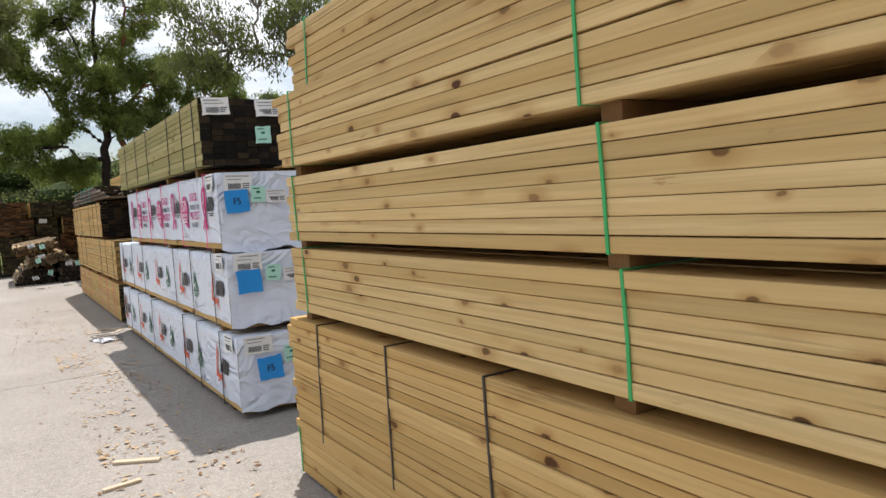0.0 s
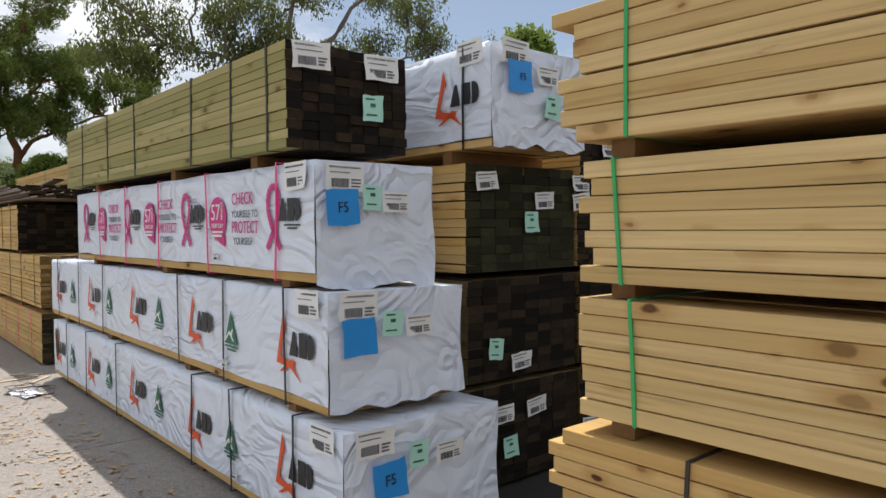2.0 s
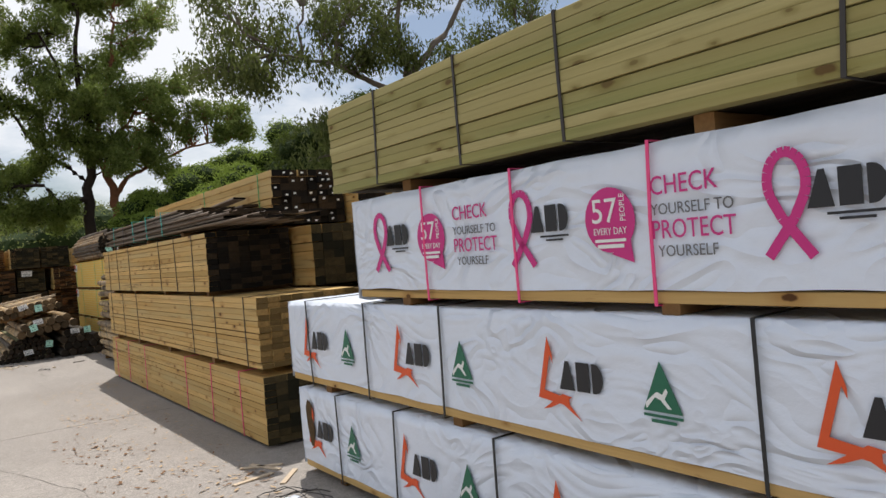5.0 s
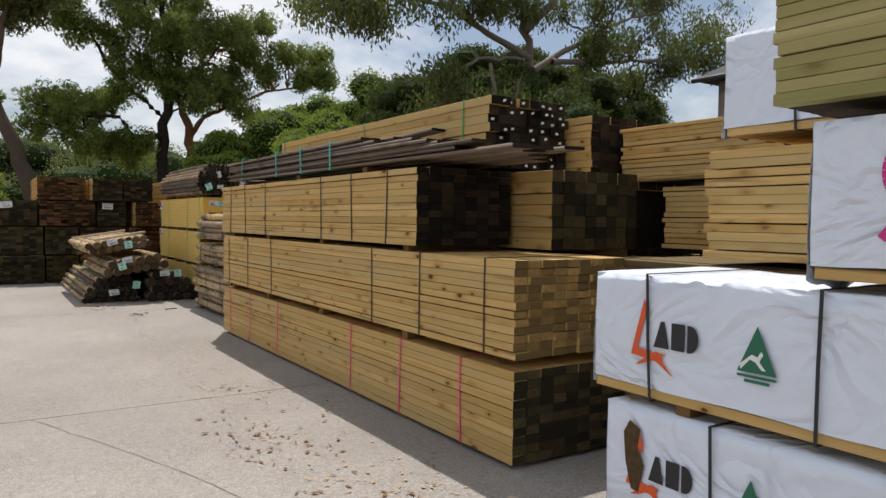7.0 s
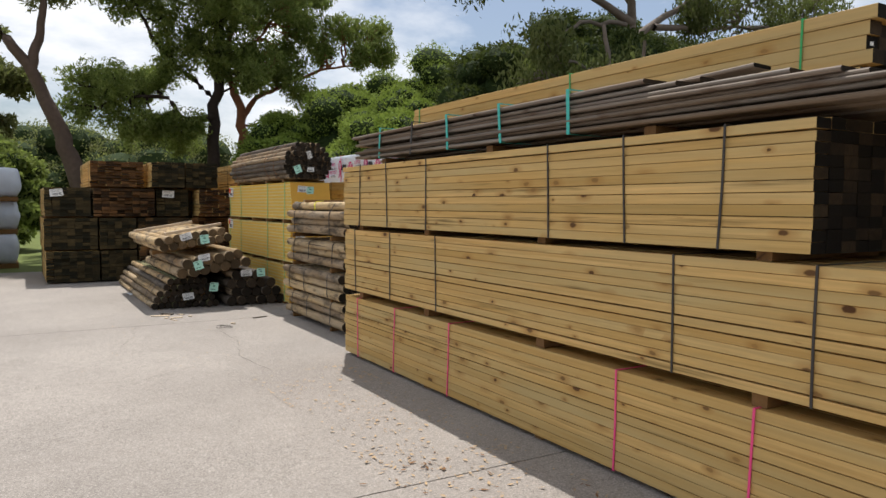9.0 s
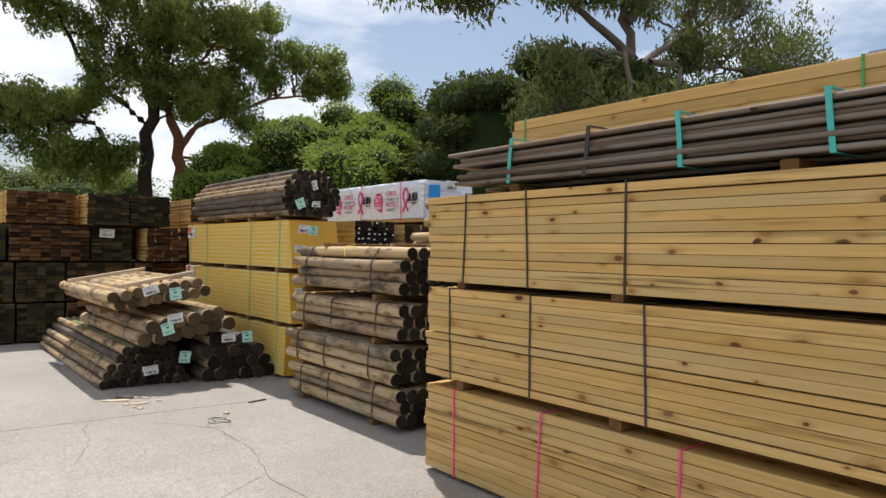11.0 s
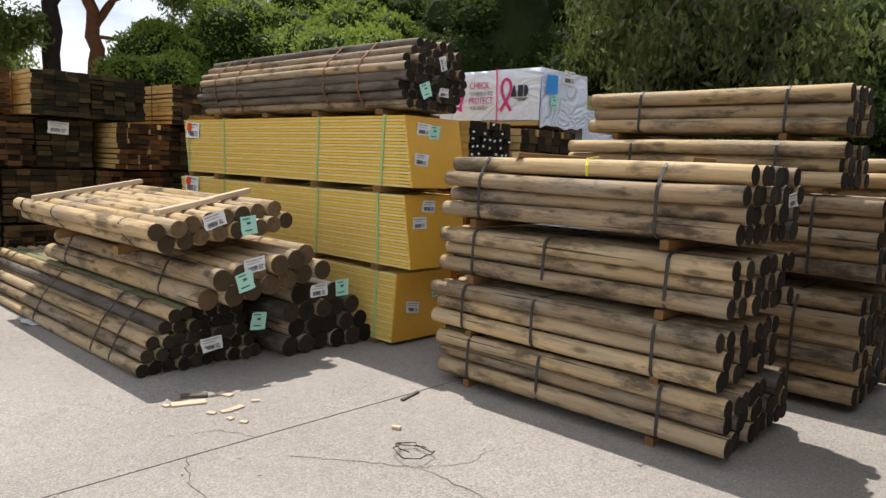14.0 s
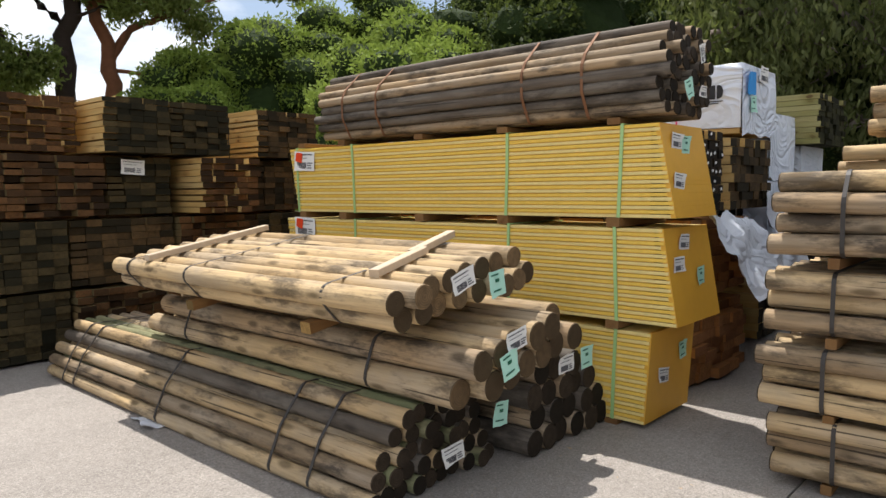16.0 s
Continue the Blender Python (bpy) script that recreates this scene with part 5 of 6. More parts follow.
timber_pack(3.25, 21.9, 0.66, 1.15, 3.6, 0.58, 8, 6, ORANGE, END_ORANGE, "orange hardwood boards under torn wrap", (22.6, 24.4), STEEL, seed=144, jut=0.03)
w5 = wrapped_pack(4.30, 21.95, 1.93, 0.85, 4.6, 0.58, (22.5, 23.6, 24.8), PINK_STRAP, "pink", "white wrapped pack with pink print on the far stack", 5, 0.30, 0.05)
label_on(w5, 0.15, 0.42, "blue", 0.20, -0.03, random.Random(6), turn=3)
label_on(w5, 0.20, 0.25, "mint", 0.13, -0.03, random.Random(7), turn=3)
label_on(w5, 0.45, 0.52, "white", 0.22, -0.03, random.Random(8), turn=0)
wrapped_pack(5.17, 22.0, 1.55, 0.80, 4.4, 0.62, (22.6, 24.2), GREEN_STRAP, "plain", "white wrapped pack with green strap", 6, 0.4, 0.05)
wrapped_pack(5.17, 22.0, 0.91, 0.80, 4.4, 0.62, (22.6, 24.2), GREEN_STRAP, "plain", "white wrapped pack, its wrap slipping", 7, 0.4, 0.10)
timber_pack(5.17, 22.05, 0.03, 0.80, 4.4, 0.87, 12, 6, PINE_MID, END_DARK, D_LABEL, (22.6, 24.4), STEEL, seed=145, full=False)
wrapped_pack(6.2, 22.0, 1.28, 0.85, 4.4, 0.62, (22.6, 24.2), BLACK_STRAP, "plain", "white wrapped pack with blue label", 8, 0.4, 0.03)
timber_pack(6.05, 21.8, 1.91, 1.0, 4.4, 0.50, 9, 8, PINE_GREEN, END_GREEN, "greenish boards with labels on the far stack", (22.6, 24.4), STEEL, seed=146, jut=0.03)
timber_pack(6.2, 22.05, 0.03, 0.95, 4.4, 1.2, 16, 6, PINE_MID, END_DARK, D_LABEL, (22.6, 24.4), STEEL, seed=147, full=False)

# trees and shrubs
gum_tree(0.6, 33.5, [(((0.6, 33.5, -0.1), (0.0, 33.5, 2.6), (-0.4, 33.5, 3.8), (-1.0, 33.5, 5.2), (-1.9, 33.4, 6.2), (-3.2, 33.2, 7.6)), 0.30, 0.08), (((-0.95, 33.5, 5.1), (-0.7, 33.5, 6.1), (-0.6, 33.5, 7.2), (-0.1, 33.6, 9.2)), 0.15, 0.05)],
         [(0.1, 33.5, 7.9, 0.8), (0.8, 33.5, 8.3, 0.7), (-0.8, 33.5, 8.2, 0.9), (-2.4, 33.3, 8.0, 1.0), (-3.4, 33.2, 8.6, 1.1), (0.0, 33.6, 9.8, 1.2), (-1.6, 33.5, 10.0, 1.3), (1.3, 33.6, 10.4, 1.0)],
         "tall gum with a dark leaning forked trunk", 201, LEAF_GUM, BARK_GREY)
TY = 36.5
gum_tree(4.4, TY, [(((4.4, TY, -0.1), (4.5, TY, 3.2), (4.7, TY, 5.9), (4.8, TY, 7.4), (4.5, TY, 9.1), (4.7, TY, 12.0)), 0.27, 0.06), (((4.5, TY, 4.5), (3.5, TY, 4.3), (3.0, TY - 0.3, 5.0), (1.4, TY - 0.3, 4.9)), 0.13, 0.04), (((4.55, TY, 5.1), (3.5, TY + 0.3, 6.1), (2.6, TY, 6.9), (2.0, TY, 8.2)), 0.11, 0.04), (((4.8, TY, 7.2), (4.0, TY - 0.4, 8.6), (3.2, TY - 0.6, 10.6)), 0.10, 0.04)],
         [(1.2, TY - 0.3, 5.1, 0.85), (0.8, TY, 5.6, 0.6), (2.5, TY - 0.3, 4.1, 0.95), (3.3, TY, 4.0, 0.7), (2.9, TY, 6.0, 0.85), (2.1, TY, 8.0, 0.9), (3.2, TY - 0.4, 9.0, 1.0), (4.5, TY - 0.6, 7.7, 1.25), (4.8, TY - 0.5, 6.5, 1.0), (5.1, TY, 9.6, 1.1), (3.6, TY, 11.0, 1.2), (3.9, TY - 0.5, 6.8, 0.8), (2.2, TY, 10.6, 1.1), (4.9, TY, 12.4, 1.2), (1.2, TY, 9.3, 0.9), (3.4, TY, 13.0, 1.2)],
         "spreading gum with a straight dark trunk", 202, LEAF_BRIGHT, BARK_DARK)
gum_tree(5.5, TY, [(((5.5, TY, -0.1), (5.5, TY, 3.3), (5.45, TY, 4.9), (5.0, TY + 0.2, 6.1), (5.3, TY + 0.2, 8.0), (6.0, TY, 11.5)), 0.25, 0.05), (((5.48, TY, 4.5), (6.0, TY, 5.3), (6.8, TY, 5.7), (8.4, TY, 6.5), (9.9, TY, 6.8)), 0.12, 0.03), (((5.1, TY, 6.3), (6.3, TY, 7.6), (7.3, TY, 9.0)), 0.10, 0.03), (((5.5, TY, 4.3), (6.3, TY - 0.3, 4.2), (6.6, TY - 0.3, 4.7)), 0.05, 0.03)],
         [(6.0, TY, 8.7, 1.2), (7.3, TY, 9.0, 0.8), (7.5, TY, 7.6, 0.7), (9.2, TY, 8.1, 0.5), (10.4, TY, 8.3, 0.45), (11.0, TY, 7.4, 0.4), (6.2, TY - 0.5, 6.4, 1.0), (7.4, TY, 6.6, 0.65), (9.9, TY, 7.2, 0.4), (6.5, TY, 10.8, 1.2), (8.6, TY, 7.4, 0.4), (7.4, TY, 12.0, 1.1), (8.4, TY, 9.2, 0.5), (5.8, TY, 12.8, 1.1)],
         "spreading gum with a reddish trunk and long bare limbs", 207, LEAF_BRIGHT, BARK_RED)
gum_tree(12.1, 24.6, [(((12.1, 24.6, -0.1), (12.1, 24.5, 4.0), (11.9, 24.4, 6.2), (11.5, 24.5, 8.0), (11.8, 24.6, 10.5)), 0.20, 0.05), (((11.9, 24.4, 6.1), (10.3, 24.2, 6.5), (9.0, 24.0, 6.9), (7.2, 24.0, 7.0)), 0.12, 0.03), (((12.0, 24.5, 5.7), (14.4, 25.0, 7.0), (16.4, 25.5, 8.0), (18.6, 25.5, 8.8)), 0.11, 0.03), (((11.7, 24.4, 6.8), (13.2, 24.0, 8.5), (14.4, 23.8, 10.2)), 0.13, 0.05),
                      (((11.6, 24.3, 6.0), (9.7, 23.8, 5.7), (8.6, 23.5, 5.0), (8.3, 23.4, 3.6)), 0.06, 0.02), (((13.0, 24.7, 6.2), (15.2, 25.0, 6.4), (17.4, 25.3, 6.9), (20.0, 25.4, 7.3)), 0.10, 0.03)],
         [(6.0, 24.4, 6.5, 0.95), (7.6, 24.2, 7.0, 0.9), (6.8, 24.3, 8.1, 1.0), (9.3, 24.3, 8.3, 1.1), (12.0, 24.5, 9.6, 1.3), (10.6, 24.5, 10.2, 1.2), (14.4, 24.6, 8.3, 0.9), (16.6, 25.3, 7.4, 0.9), (18.5, 25.5, 9.0, 1.2), (20.4, 25.4, 7.5, 1.0), (15.6, 24.6, 10.2, 1.3), (8.5, 23.5, 4.8, 0.7), (8.4, 23.4, 3.6, 0.6), (9.3, 23.7, 4.4, 0.7), (17.6, 25.4, 10.4, 1.2), (13.4, 24.4, 11.2, 1.3), (11.0, 24.5, 7.9, 0.7), (9.8, 24.2, 7.2, 0.6), (15.2, 25.0, 7.0, 0.6), (21.6, 25.5, 9.0, 1.1), (8.0, 24.3, 9.8, 1.1), (18.4, 25.3, 6.5, 0.7)],
         "tall gum with pale crooked limbs and hanging foliage", 203, LEAF_WEEP, BARK_PALE, per=46, clump=0.36, hang=1.2, tips_per=11)
gum_tree(9.6, 21.8, [(((9.6, 21.8, -0.1), (9.4, 21.8, 2.0), (9.1, 22.0, 3.8), (8.9, 22.2, 5.2)), 0.14, 0.04), (((9.4, 21.8, 2.2), (9.0, 21.2, 3.6), (8.7, 20.9, 4.6)), 0.08, 0.03), (((9.2, 21.9, 3.2), (8.6, 22.6, 4.2), (8.3, 22.9, 3.4)), 0.05, 0.02)],
         [(8.5, 22.8, 3.3, 0.6), (8.5, 21.7, 3.2, 0.7), (8.7, 21.0, 3.7, 0.6), (8.8, 22.1, 4.2, 0.6), (8.7, 20.8, 2.9, 0.45), (8.5, 22.4, 2.5, 0.5), (8.7, 21.3, 2.3, 0.5)],
         "weeping tree with hanging dull green foliage", 209, LEAF_WEEP, BARK_PALE, per=40, size=0.065, clump=0.27, hang=1.4, tips_per=13)
gum_tree(-4.0, 46.0, [(((-4.0, 46.0, -0.1), (-3.8, 46.0, 3.0), (-3.4, 46.0, 6.0), (-3.6, 46.0, 8.5)), 0.25, 0.06)],
         [(-3.4, 46, 5.0, 1.2), (-4.8, 46, 6.2, 1.3), (-2.6, 46, 7.0, 1.3), (-3.8, 46, 8.6, 1.4), (-5.0, 46, 4.2, 1.0)], "distant gum beyond the lawn", 206, LEAF_GUM, BARK_GREY, size=0.14)
SHRUB = "dense dark green shrub with bright rounded tufts"
for k, (x, y, top, rx, ry, lobe, leaf) in enumerate((
        (8.1, 29.4, 4.75, 1.8, 1.9, 0.6, LEAF_BUSH), (6.9, 28.3, 3.9, 1.3, 1.2, 0.5, LEAF_BUSH), (9.7, 26.9, 5.9, 2.0, 1.9, 0.6, LEAF_DARK_SHADED), (11.8, 26.9, 6.7, 2.1, 1.8, 0.65, LEAF_DARK_SHADED),
        (14.2, 27.2, 7.2, 2.4, 1.8, 0.7, LEAF_DARK_SHADED), (17.0, 28.0, 7.2, 2.6, 2.0, 0.75, LEAF_DARK_SHADED), (20.2, 28.5, 7.0, 2.6, 2.0, 0.75, LEAF_DARK_SHADED), (9.9, 24.9, 4.2, 1.6, 1.5, 0.55, LEAF_DARK_SHADED),
        (6.0, 34.2, 4.4, 1.4, 1.2, 0.5, LEAF_BUSH), (8.1, 34.4, 5.5, 1.7, 1.5, 0.6, LEAF_BUSH), (10.0, 34.6, 6.0, 1.7, 1.5, 0.6, LEAF_BUSH), (11.9, 34.4, 6.8, 2.2, 1.8, 0.7, LEAF_BUSH), (10.2, 37.6, 6.2, 1.9, 1.6, 0.7, LEAF_BUSH), (14.5, 33.0, 7.2, 2.5, 1.9, 0.75, LEAF_DARK_SHADED),
        (10.3, 12.5, 5.2, 1.3, 1.3, 0.5, LEAF_BUSH), (10.6, 21.8, 4.6, 1.5, 1.9, 0.55, LEAF_DARK_SHADED), (11.5, 19.4, 3.6, 1.6, 1.8, 0.55, LEAF_DARK_SHADED), (10.9, 23.6, 5.4, 1.5, 1.6, 0.55, LEAF_DARK_SHADED))):
    bush(x, y, top, rx, ry, 1.18 * lobe, SHRUB, 220 + k, leaf)
for k, (x, y, top, r, leaf) in enumerate(((-2.6, 38.0, 4.0, 1.8, LEAF_BRIGHT), (-6.0, 44.0, 4.0, 2.4, LEAF_BRIGHT), (0.5, 62.0, 6.5, 4.0, LEAF_GUM), (-6.5, 64.0, 6.5, 4.2, LEAF_GUM), (7.0, 60.0, 6.5, 4.2, LEAF_GUM), (-13.0, 62.0, 7.0, 4.5, LEAF_DARK_SHADED))):
    bush(x, y, top, r, r, r * 0.45, "distant green shrub beyond the lawn", 250 + k, leaf, 26, 700, 0.08)
for k, (x, y, top, rx, ry) in enumerate(((11.8, 9.6, 5.6, 1.8, 2.0), (11.9, 6.4, 5.4, 1.9, 2.0), (12.2, 3.0, 5.0, 1.9, 2.0))):
    bush(x, y, top, rx, ry, 0.85, "broad leaved bush with long pale green leaves", 260 + k, LEAF_BROAD, 34, 420, 0.105, 0.35)

# house behind
house = base("house", pose(18.5, 15.0, 0), "cream house with a grey tiled roof behind the trees", "house")
HOUSE_WALL = plain("house_wall", (0.42, 0.36, 0.28), 0.8, 0, 0.2, 4, 0.2)
TILE = plain("roof_tile", (0.065, 0.072, 0.08), 0.8, 0, 0.45, 9, 0.4)
GLASS = plain("window_dark", (0.02, 0.022, 0.025), 0.12, 0, 0.1, 4, 0)
FRAME = plain("frame_dark", (0.06, 0.055, 0.05), 0.5, 0, 0.1, 20, 0)
v, f = [], []
box_into(v, f, 0, 0, 0, 8, 8, 6.05)
child("wall", mesh_of("wall", v, f, [HOUSE_WALL]), house)
for k in range(14):
    me = bar_mesh("roof_tile_course", 0.40, 9.1, 0.05, [TILE, TILE], 0.01)
    child("roof_tile_course", me, house, Matrix.Translation((-0.6 + k * 0.33, -0.6, 6.0 + k * 0.135)) @ pose(0, 0, 0, 0, -25, 0))
v, f = [(-0.5, -0.5, 5.98), (4.0, -0.5, 7.8), (8.5, -0.5, 5.98), (-0.5, 8.45, 5.98), (4.0, 8.45, 7.8), (8.5, 8.45, 5.98)], [(0, 2, 1), (3, 4, 5), (0, 1, 4, 3), (1, 2, 5, 4), (0, 3, 5, 2)]
child("roof", mesh_of("roof", v, f, [TILE]), house)
child("gutter", bar_mesh("gutter", 0.12, 9.1, 0.14, [FRAME, FRAME], 0.03), house, pose(-0.72, -0.6, 5.92))
for y0, y1, z0, z1 in ((5.0, 6.05, 4.6, 5.6), (2.65, 3.85, 4.6, 5.6)):
    v, f = [], []
    box_into(v, f, -0.05, y0, z0, -0.004, y1, z1)
    win = child("window", mesh_of("window", v, f, [FRAME]), house)
    v, f = [], []
    box_into(v, f, -0.06, y0 + 0.06, z0 + 0.06, -0.045, y1 - 0.06, z1 - 0.06)
    child("pane", mesh_of("pane", v, f, [GLASS]), win)
v, f = [], []
limb_into(v, f, [Vector((1.2, 5.5, 6.5)), Vector((1.2, 5.5, 6.95)), Vector((1.2, 5.5, 7.0)), Vector((1.2, 5.5, 7.25)), Vector((1.2, 5.5, 7.35))], [0.16, 0.16, 0.30, 0.28, 0.05], 12)
child("roof_vent", mesh_of("roof_vent", v, f, [FRAME]), house, None, "dark round spinning roof vent")

# litter on the concrete
rng = np.random.default_rng(5)


def scatter(name, n, x0, x1, y0, y1, size, mat, label, category, clump=0):
    p = np.stack([rng.uniform(x0, x1, n), rng.uniform(y0, y1, n), np.zeros(n)], axis=1)
    if clump:
        seeds = np.stack([rng.uniform(x0, x1, clump), rng.uniform(y0, y1, clump)], axis=1)[rng.integers(0, clump, n)]
        near = rng.random(n) < 0.6
        p[near, :2] = np.clip(seeds[near] + rng.normal(size=(near.sum(), 2)) * 0.13, (x0, y0), (x1, y1))
    a = rng.uniform(0, 6.28, n)
    s = size * rng.uniform(0.4, 1.6, n)
    u = np.stack([np.cos(a), np.sin(a), rng.uniform(-0.15, 0.15, n)], axis=1) * s[:, None]
    w = np.stack([-np.sin(a), np.cos(a), rng.uniform(-0.3, 0.3, n)], axis=1) * (s * rng.uniform(0.15, 0.5, n))[:, None]
    p[:, 2] = 0.006 + np.abs(u[:, 2]) + np.abs(w[:, 2])
    vv = np.stack([p - u, p + w, p + u, p - w], axis=1).reshape(-1, 3)
    return tagged(new(name, leaf_mesh(name, vv, mat)), label, category, "", "stuff")


scatter("wood_chips", 1000, 0.45, 1.2, 3.0, 11.5, 0.024, CHIP, "scattered pale wood chips and bark on concrete", "wood chips", 22)
scatter("dry_leaves", 700, 0.1, 1.25, 2.0, 15.0, 0.022, LITTER, "scattered dry brown leaves on concrete", "leaves", 22)
scatter("wood_splinters", 800, 0.35, 1.3, 11.5, 17.5, 0.016, CHIP, "scattered splinters and chips on concrete", "wood chips", 22)
scatter("stone_chips", 260, -1.0, 1.6, 18.0, 22.0, 0.010, CHIP, "scattered small pale chips on concrete", "wood chips")
scatter("leaf_litter", 2500, 8.0, 14.0, 1.0, 14.0, 0.05, LITTER, "dry leaf litter on bare dirt", "leaves")


# loose things
def cloth(name, p0, du, dv, mat, label, category, seed, amp=0.06, n=16):
    """A crumpled sheet spanned by two directions."""
    v, f = [], []
    for j in range(n + 1):
        for i in range(n + 1):
            q = Vector(p0) + Vector(du) * (i / n) + Vector(dv) * (j / n)
            v.append(q + noise.noise_vector(q * 5 + Vector((seed, 0, 0))) * amp + noise.noise_vector(q * 13) * amp * 0.4)
    for j in range(n):
        for i in range(n):
            a = j * (n + 1) + i
            f.append((a, a + 1, a + n + 2, a + n + 1))
    if p0[2] < 0.05:
        v = [Vector((q.x, q.y, max(0.004, abs(q.z)))) for q in v]
    ob = new(name, mesh_of(name, v, f, [mat], smooth=True))
    return tagged(ob, label, category)


cloth("plastic_sheet", (3.22, 21.80, 1.29), (1.05, 0.02, -0.05), (0.28, -0.30, -0.62), WRAP_TORN, "torn white plastic wrap hanging off a pack", "plastic wrap", 4, 0.07)
cloth("plastic_sheet", (4.60, 21.84, 1.40), (0.95, 0.05, 0.0), (0.06, -0.28, -1.18), WRAP_TORN, "torn white plastic wrap hanging to the ground", "plastic wrap", 8, 0.08)
cloth("plastic_scrap", (0.12, 24.1, 0.01), (0.32, -0.1, 0.0), (0.1, 0.28, 0.0), WRAP_TORN, "crumpled white plastic scrap lying on concrete", "plastic scrap", 11, 0.05, 10)
cloth("plastic_scrap", (1.02, 10.2, 0.01), (0.22, 0.1, 0.0), (-0.12, 0.4, 0.0), WRAP_TORN, "crumpled grey plastic scrap lying on concrete", "plastic scrap", 12, 0.06, 10)


def cut_strap(x, y, r, turns, mat, label, seed):
    """A cut length of strap lying in loops."""
    rng = random.Random(seed)
    pts = [Vector((x + r * (1 + 0.4 * math.sin(k * 0.7 + seed)) * math.cos(k * 0.5) + rng.uniform(-0.02, 0.02), y + r * 1.3 * math.sin(k * 0.5 + 0.2 * math.sin(k)) + rng.uniform(-0.02, 0.02), 0.012 + 0.03 * rng.random())) for k in range(turns)]
    v, f = [], []
    limb_into(v, f, pts, [0.0035] * len(pts), 4)
    return tagged(new("cut_strap", mesh_of("cut_strap", v, f, [mat])), label, "strap")


cut_strap(1.12, 10.45, 0.16, 34, STEEL, "tangle of cut dark strap lying on concrete", 1)
cut_strap(1.08, 10.65, 0.12, 26, BLACK_STRAP, "tangle of cut black strap lying on concrete", 2)
cut_strap(0.78, 20.05, 0.08, 20, STEEL, "small tangle of cut strap lying on concrete", 3)
cut_strap(6.2, 4.6, 0.45, 15, BLACK_STRAP, "loop of black strap lying on shaded concrete", 4)

# bulk bags and sleepers at the edge of the lawn
BAG = plain("bag_fabric", (0.60, 0.64, 0.70), 0.7, 0, 0.15, 8, 0.5, 0.02)
for k, (x, y, z) in enumerate(((-1.86, 31.2, 0.12), (-1.86, 31.25, 0.92), (-1.84, 31.2, 1.68))):
    bm = bmesh.new()
    bmesh.ops.create_cube(bm, size=1.0)
    bmesh.ops.subdivide_edges(bm, edges=bm.edges[:], cuts=6, use_grid_fill=True)
    for vert in bm.verts:
        c = vert.co
        bul = 1 + 0.18 * (1 - (2 * c.z) ** 2)
        c.x, c.y, c.z = c.x * 0.88 * bul, c.y * 0.88 * bul, (c.z + 0.5) * 0.66
        c += noise.noise_vector(c * 4 + Vector((k * 5, 0, 0))) * 0.03
    me = bpy.data.meshes.new("bulk_bag")
    bm.to_mesh(me)
    bm.free()
    me.materials.append(BAG)
    me.polygons.foreach_set("use_smooth", [True] * len(me.polygons))
    tagged(placed(new("bulk_bag", me), pose(x, y, z, 0, 0, k * 4)), "bulging pale grey woven bulk bag on a pallet", "bulk bag", "bulk bags")
    pal = base("pallet", pose(x - 0.5, y - 0.5, z - 0.12), "worn brown wooden pallet under a bulk bag", "pallet", "pallets")
    deck = bar_mesh("deck_board", 0.14, 1.0, 0.02, [BEARER, END_PINE])
    for i in range(6):
        child("deck_board", deck, pal, pose(i * 0.17, 0, 0.095))
    run = bar_mesh("runner", 0.08, 1.0, 0.095, [BEARER, END_PINE])
    for i in range(3):
        child("runner", run, pal, pose(0, 0.08 + i * 0.38, 0, 0, 0, -90))
for k in range(4):
    timber_pack(-3.12, 28.0, 0.03 + k * 0.62, 1.0, 2.4, 0.58, 6, 5, DECK_DARK, END_SLEEPER, "brown sleepers in banded packs beside the lawn", (28.6, 29.8), STEEL, seed=160 + k)
    bearers(-3.10, 0.96, k * 0.62 - (0.01 if k else 0), (28.4, 30.0), 0.04 if k else 0.03)


def offcut(x, y, w, length, h, rz, mat, label):
    return tagged(placed(new("offcut", bar_mesh("offcut", w, length, h, [mat, mat], 0.003)), pose(x, y, 0, 0, 0, rz)), label, "offcut", "offcuts")


rng = random.Random(31)
for x, y, w, ln, rz in ((0.36, 21.42, 0.07, 0.20, 70), (0.52, 21.44, 0.05, 0.10, 20), (0.30, 21.22, 0.035, 0.05, 40), (0.40, 21.20, 0.04, 0.06, 80), (0.50, 21.22, 0.045, 0.10, 100), (0.32, 21.08, 0.03, 0.04, 10), (0.62, 21.25, 0.03, 0.05, 60), (0.36, 20.98, 0.03, 0.045, 30), (0.15, 21.5, 0.03, 0.05, 15)):
    offcut(x, y, w, ln, 0.012, rz, PALE_CUT, "small pale pine offcut lying on concrete")
offcut(0.42, 21.52, 0.05, 0.16, 0.02, 60, POLE_BLACK, "charred dark offcut lying on concrete")
offcut(1.30, 20.72, 0.025, 0.20, 0.015, -75, POLE_BLACK, "dark stick lying in the concrete joint")
offcut(0.95, 20.35, 0.03, 0.05, 0.02, 30, PALE_CUT, "small pale pine offcut lying on concrete")
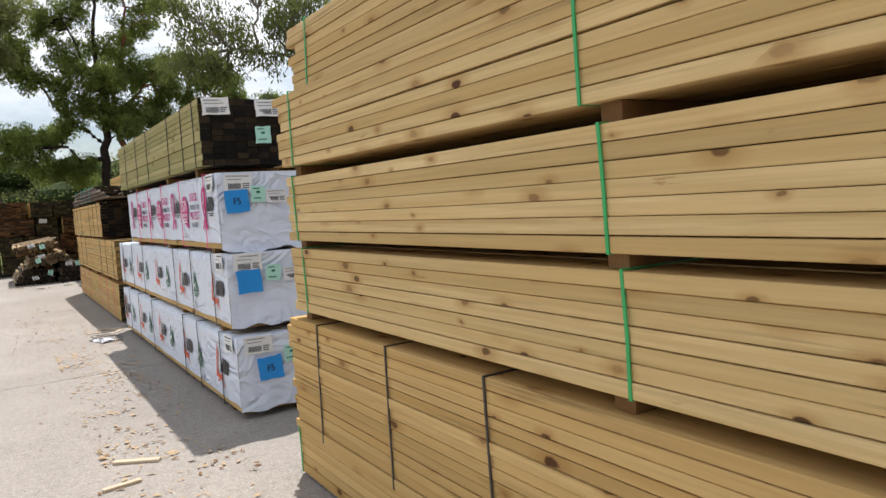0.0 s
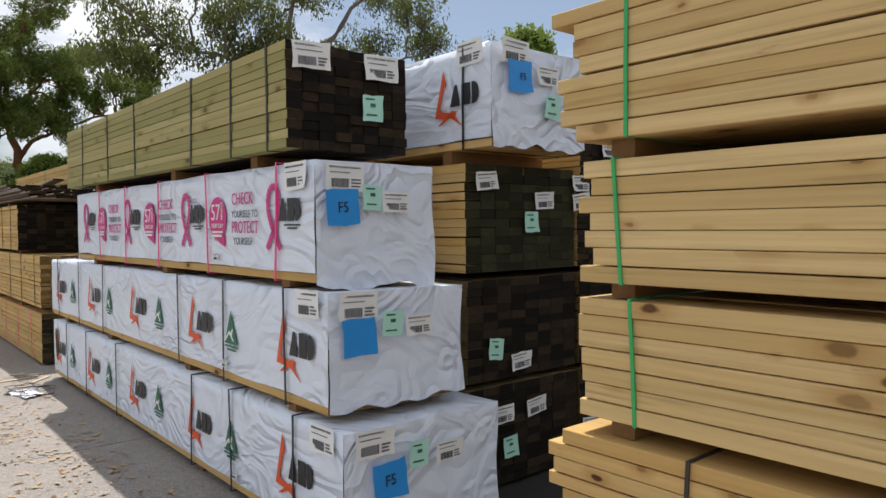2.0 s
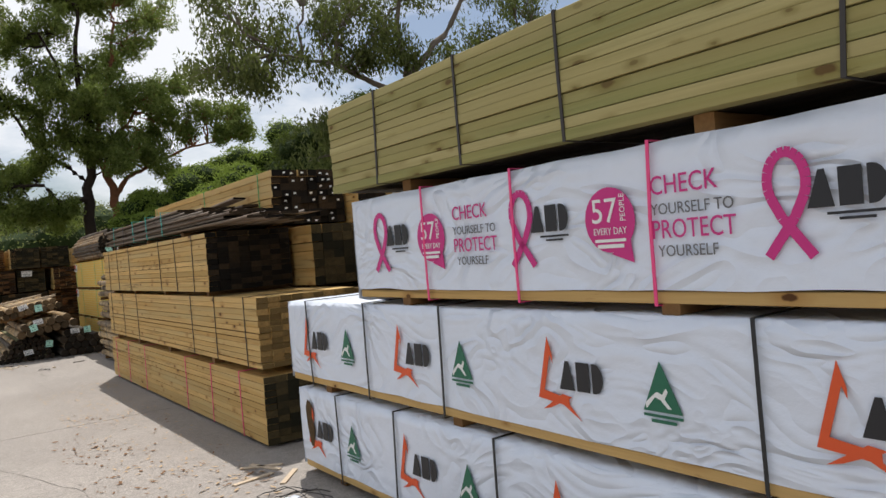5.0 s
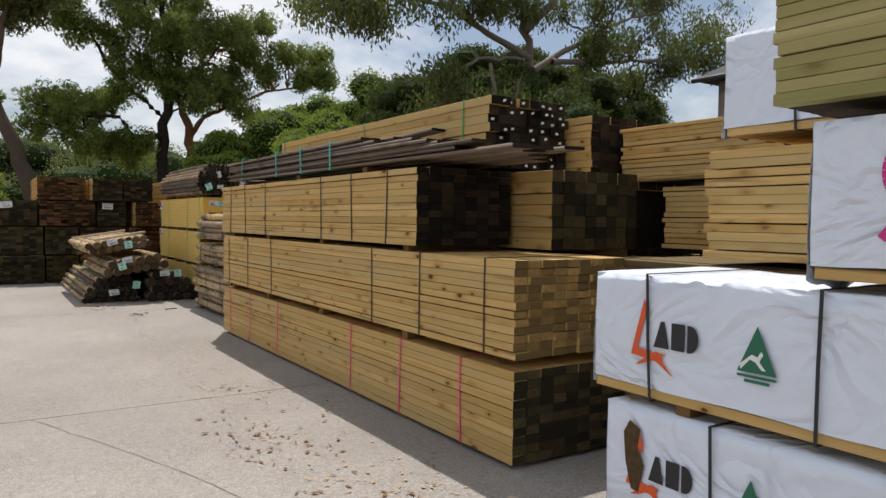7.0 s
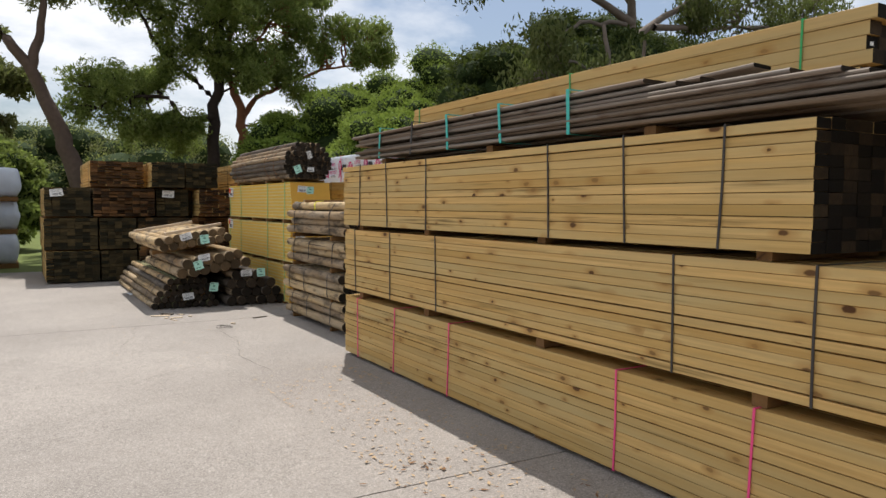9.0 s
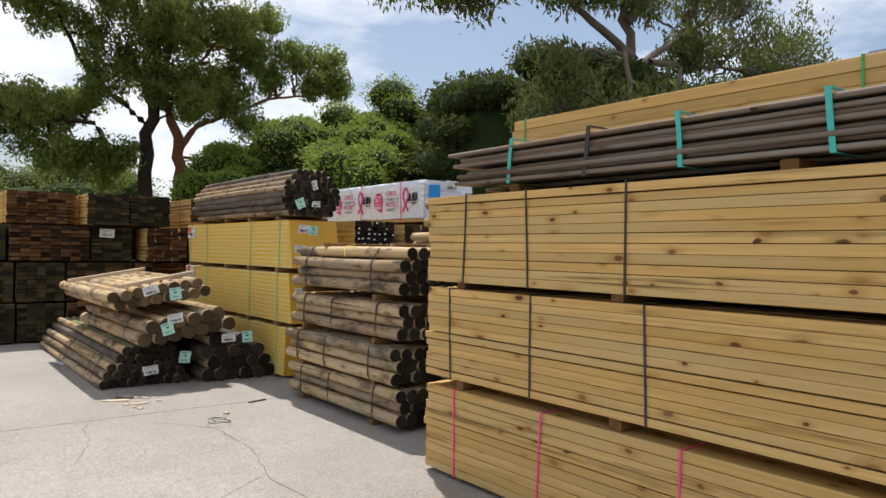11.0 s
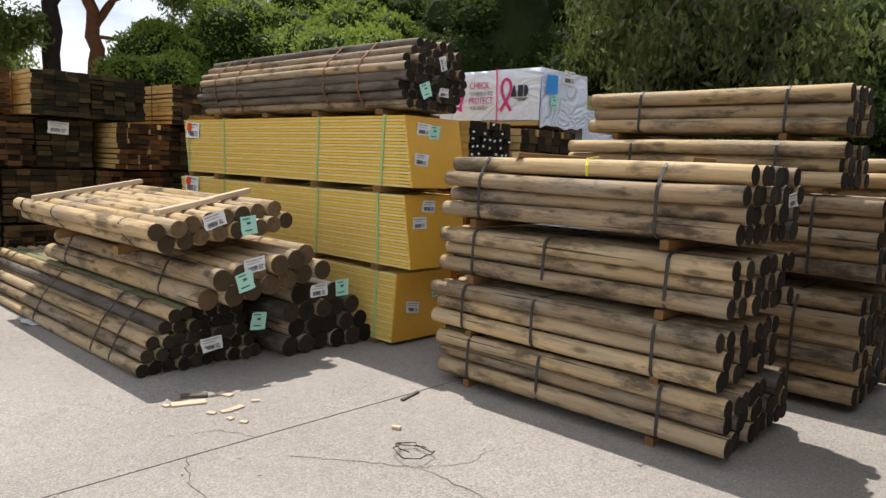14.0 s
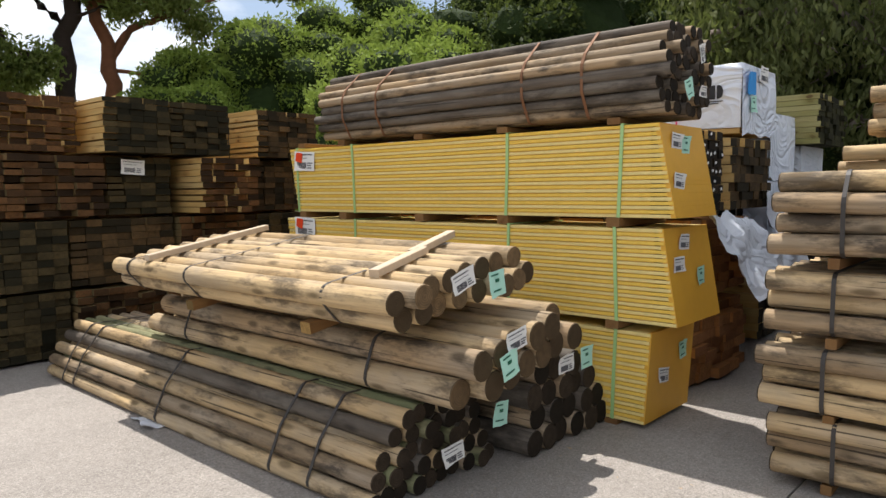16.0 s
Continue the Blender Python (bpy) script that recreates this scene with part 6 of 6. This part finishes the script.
offcut(0.75, 4.9, 0.05, 0.30, 0.02, 60, PALE_CUT, "splintered pine offcut lying on concrete")
offcut(0.60, 4.6, 0.04, 0.22, 0.02, 100, PALE_CUT, "splintered pine offcut lying on concrete")
for x, y, r in ((1.30, 11.3, 20), (1.38, 11.4, 60), (1.25, 11.25, 100), (1.42, 11.2, 140)):
    offcut(x, y, 0.04, 0.32, 0.012, r, PALE_CUT, "splintered pine offcut lying on concrete")


def crack(points, wide, seed):
    """A thin open crack in the slab, jagged between its turning points."""
    rng = random.Random(seed)
    line = []
    for (x0, y0), (x1, y1) in zip(points, points[1:]):
        for k in range(8):
            t = k / 8
            line.append((x0 + (x1 - x0) * t + rng.uniform(-0.012, 0.012), y0 + (y1 - y0) * t + rng.uniform(-0.012, 0.012)))
    v, f = [], []
    for i, (x, y) in enumerate(line):
        a, b2 = line[max(i - 1, 0)], line[min(i + 1, len(line) - 1)]
        d = math.hypot(b2[0] - a[0], b2[1] - a[1]) or 1
        nx, ny = -(b2[1] - a[1]) / d, (b2[0] - a[0]) / d
        h = wide * rng.uniform(0.3, 1.0) / 2
        v += [(x + nx * h, y + ny * h, 0.002), (x - nx * h, y - ny * h, 0.002)]
    f = [(2 * i, 2 * i + 1, 2 * i + 3, 2 * i + 2) for i in range(len(line) - 1)]
    child("crack", mesh_of("crack", v, f, [JOINT]), pavement, None, "thin dark crack in the concrete")


crack(((0.30, 20.45), (0.505, 20.19), (0.69, 19.93), (0.68, 19.55), (0.70, 19.2), (0.5, 18.4), (0.6, 17.5)), 0.007, 1)
crack(((0.69, 19.93), (0.9, 19.8), (1.2, 19.85)), 0.004, 2)
crack(((-0.1, 20.76), (-0.23, 20.5), (-0.25, 20.1), (-0.5, 19.4)), 0.005, 3)
crack(((0.30, 20.8), (0.2, 21.0), (0.05, 21.05)), 0.005, 4)
crack(((-0.9, 14.6), (-0.3, 13.2), (0.1, 12.0), (0.0, 10.0)), 0.006, 5)
crack(((-2.2, 17.5), (-1.2, 18.0), (-0.5, 17.8), (0.6, 18.6)), 0.005, 6)
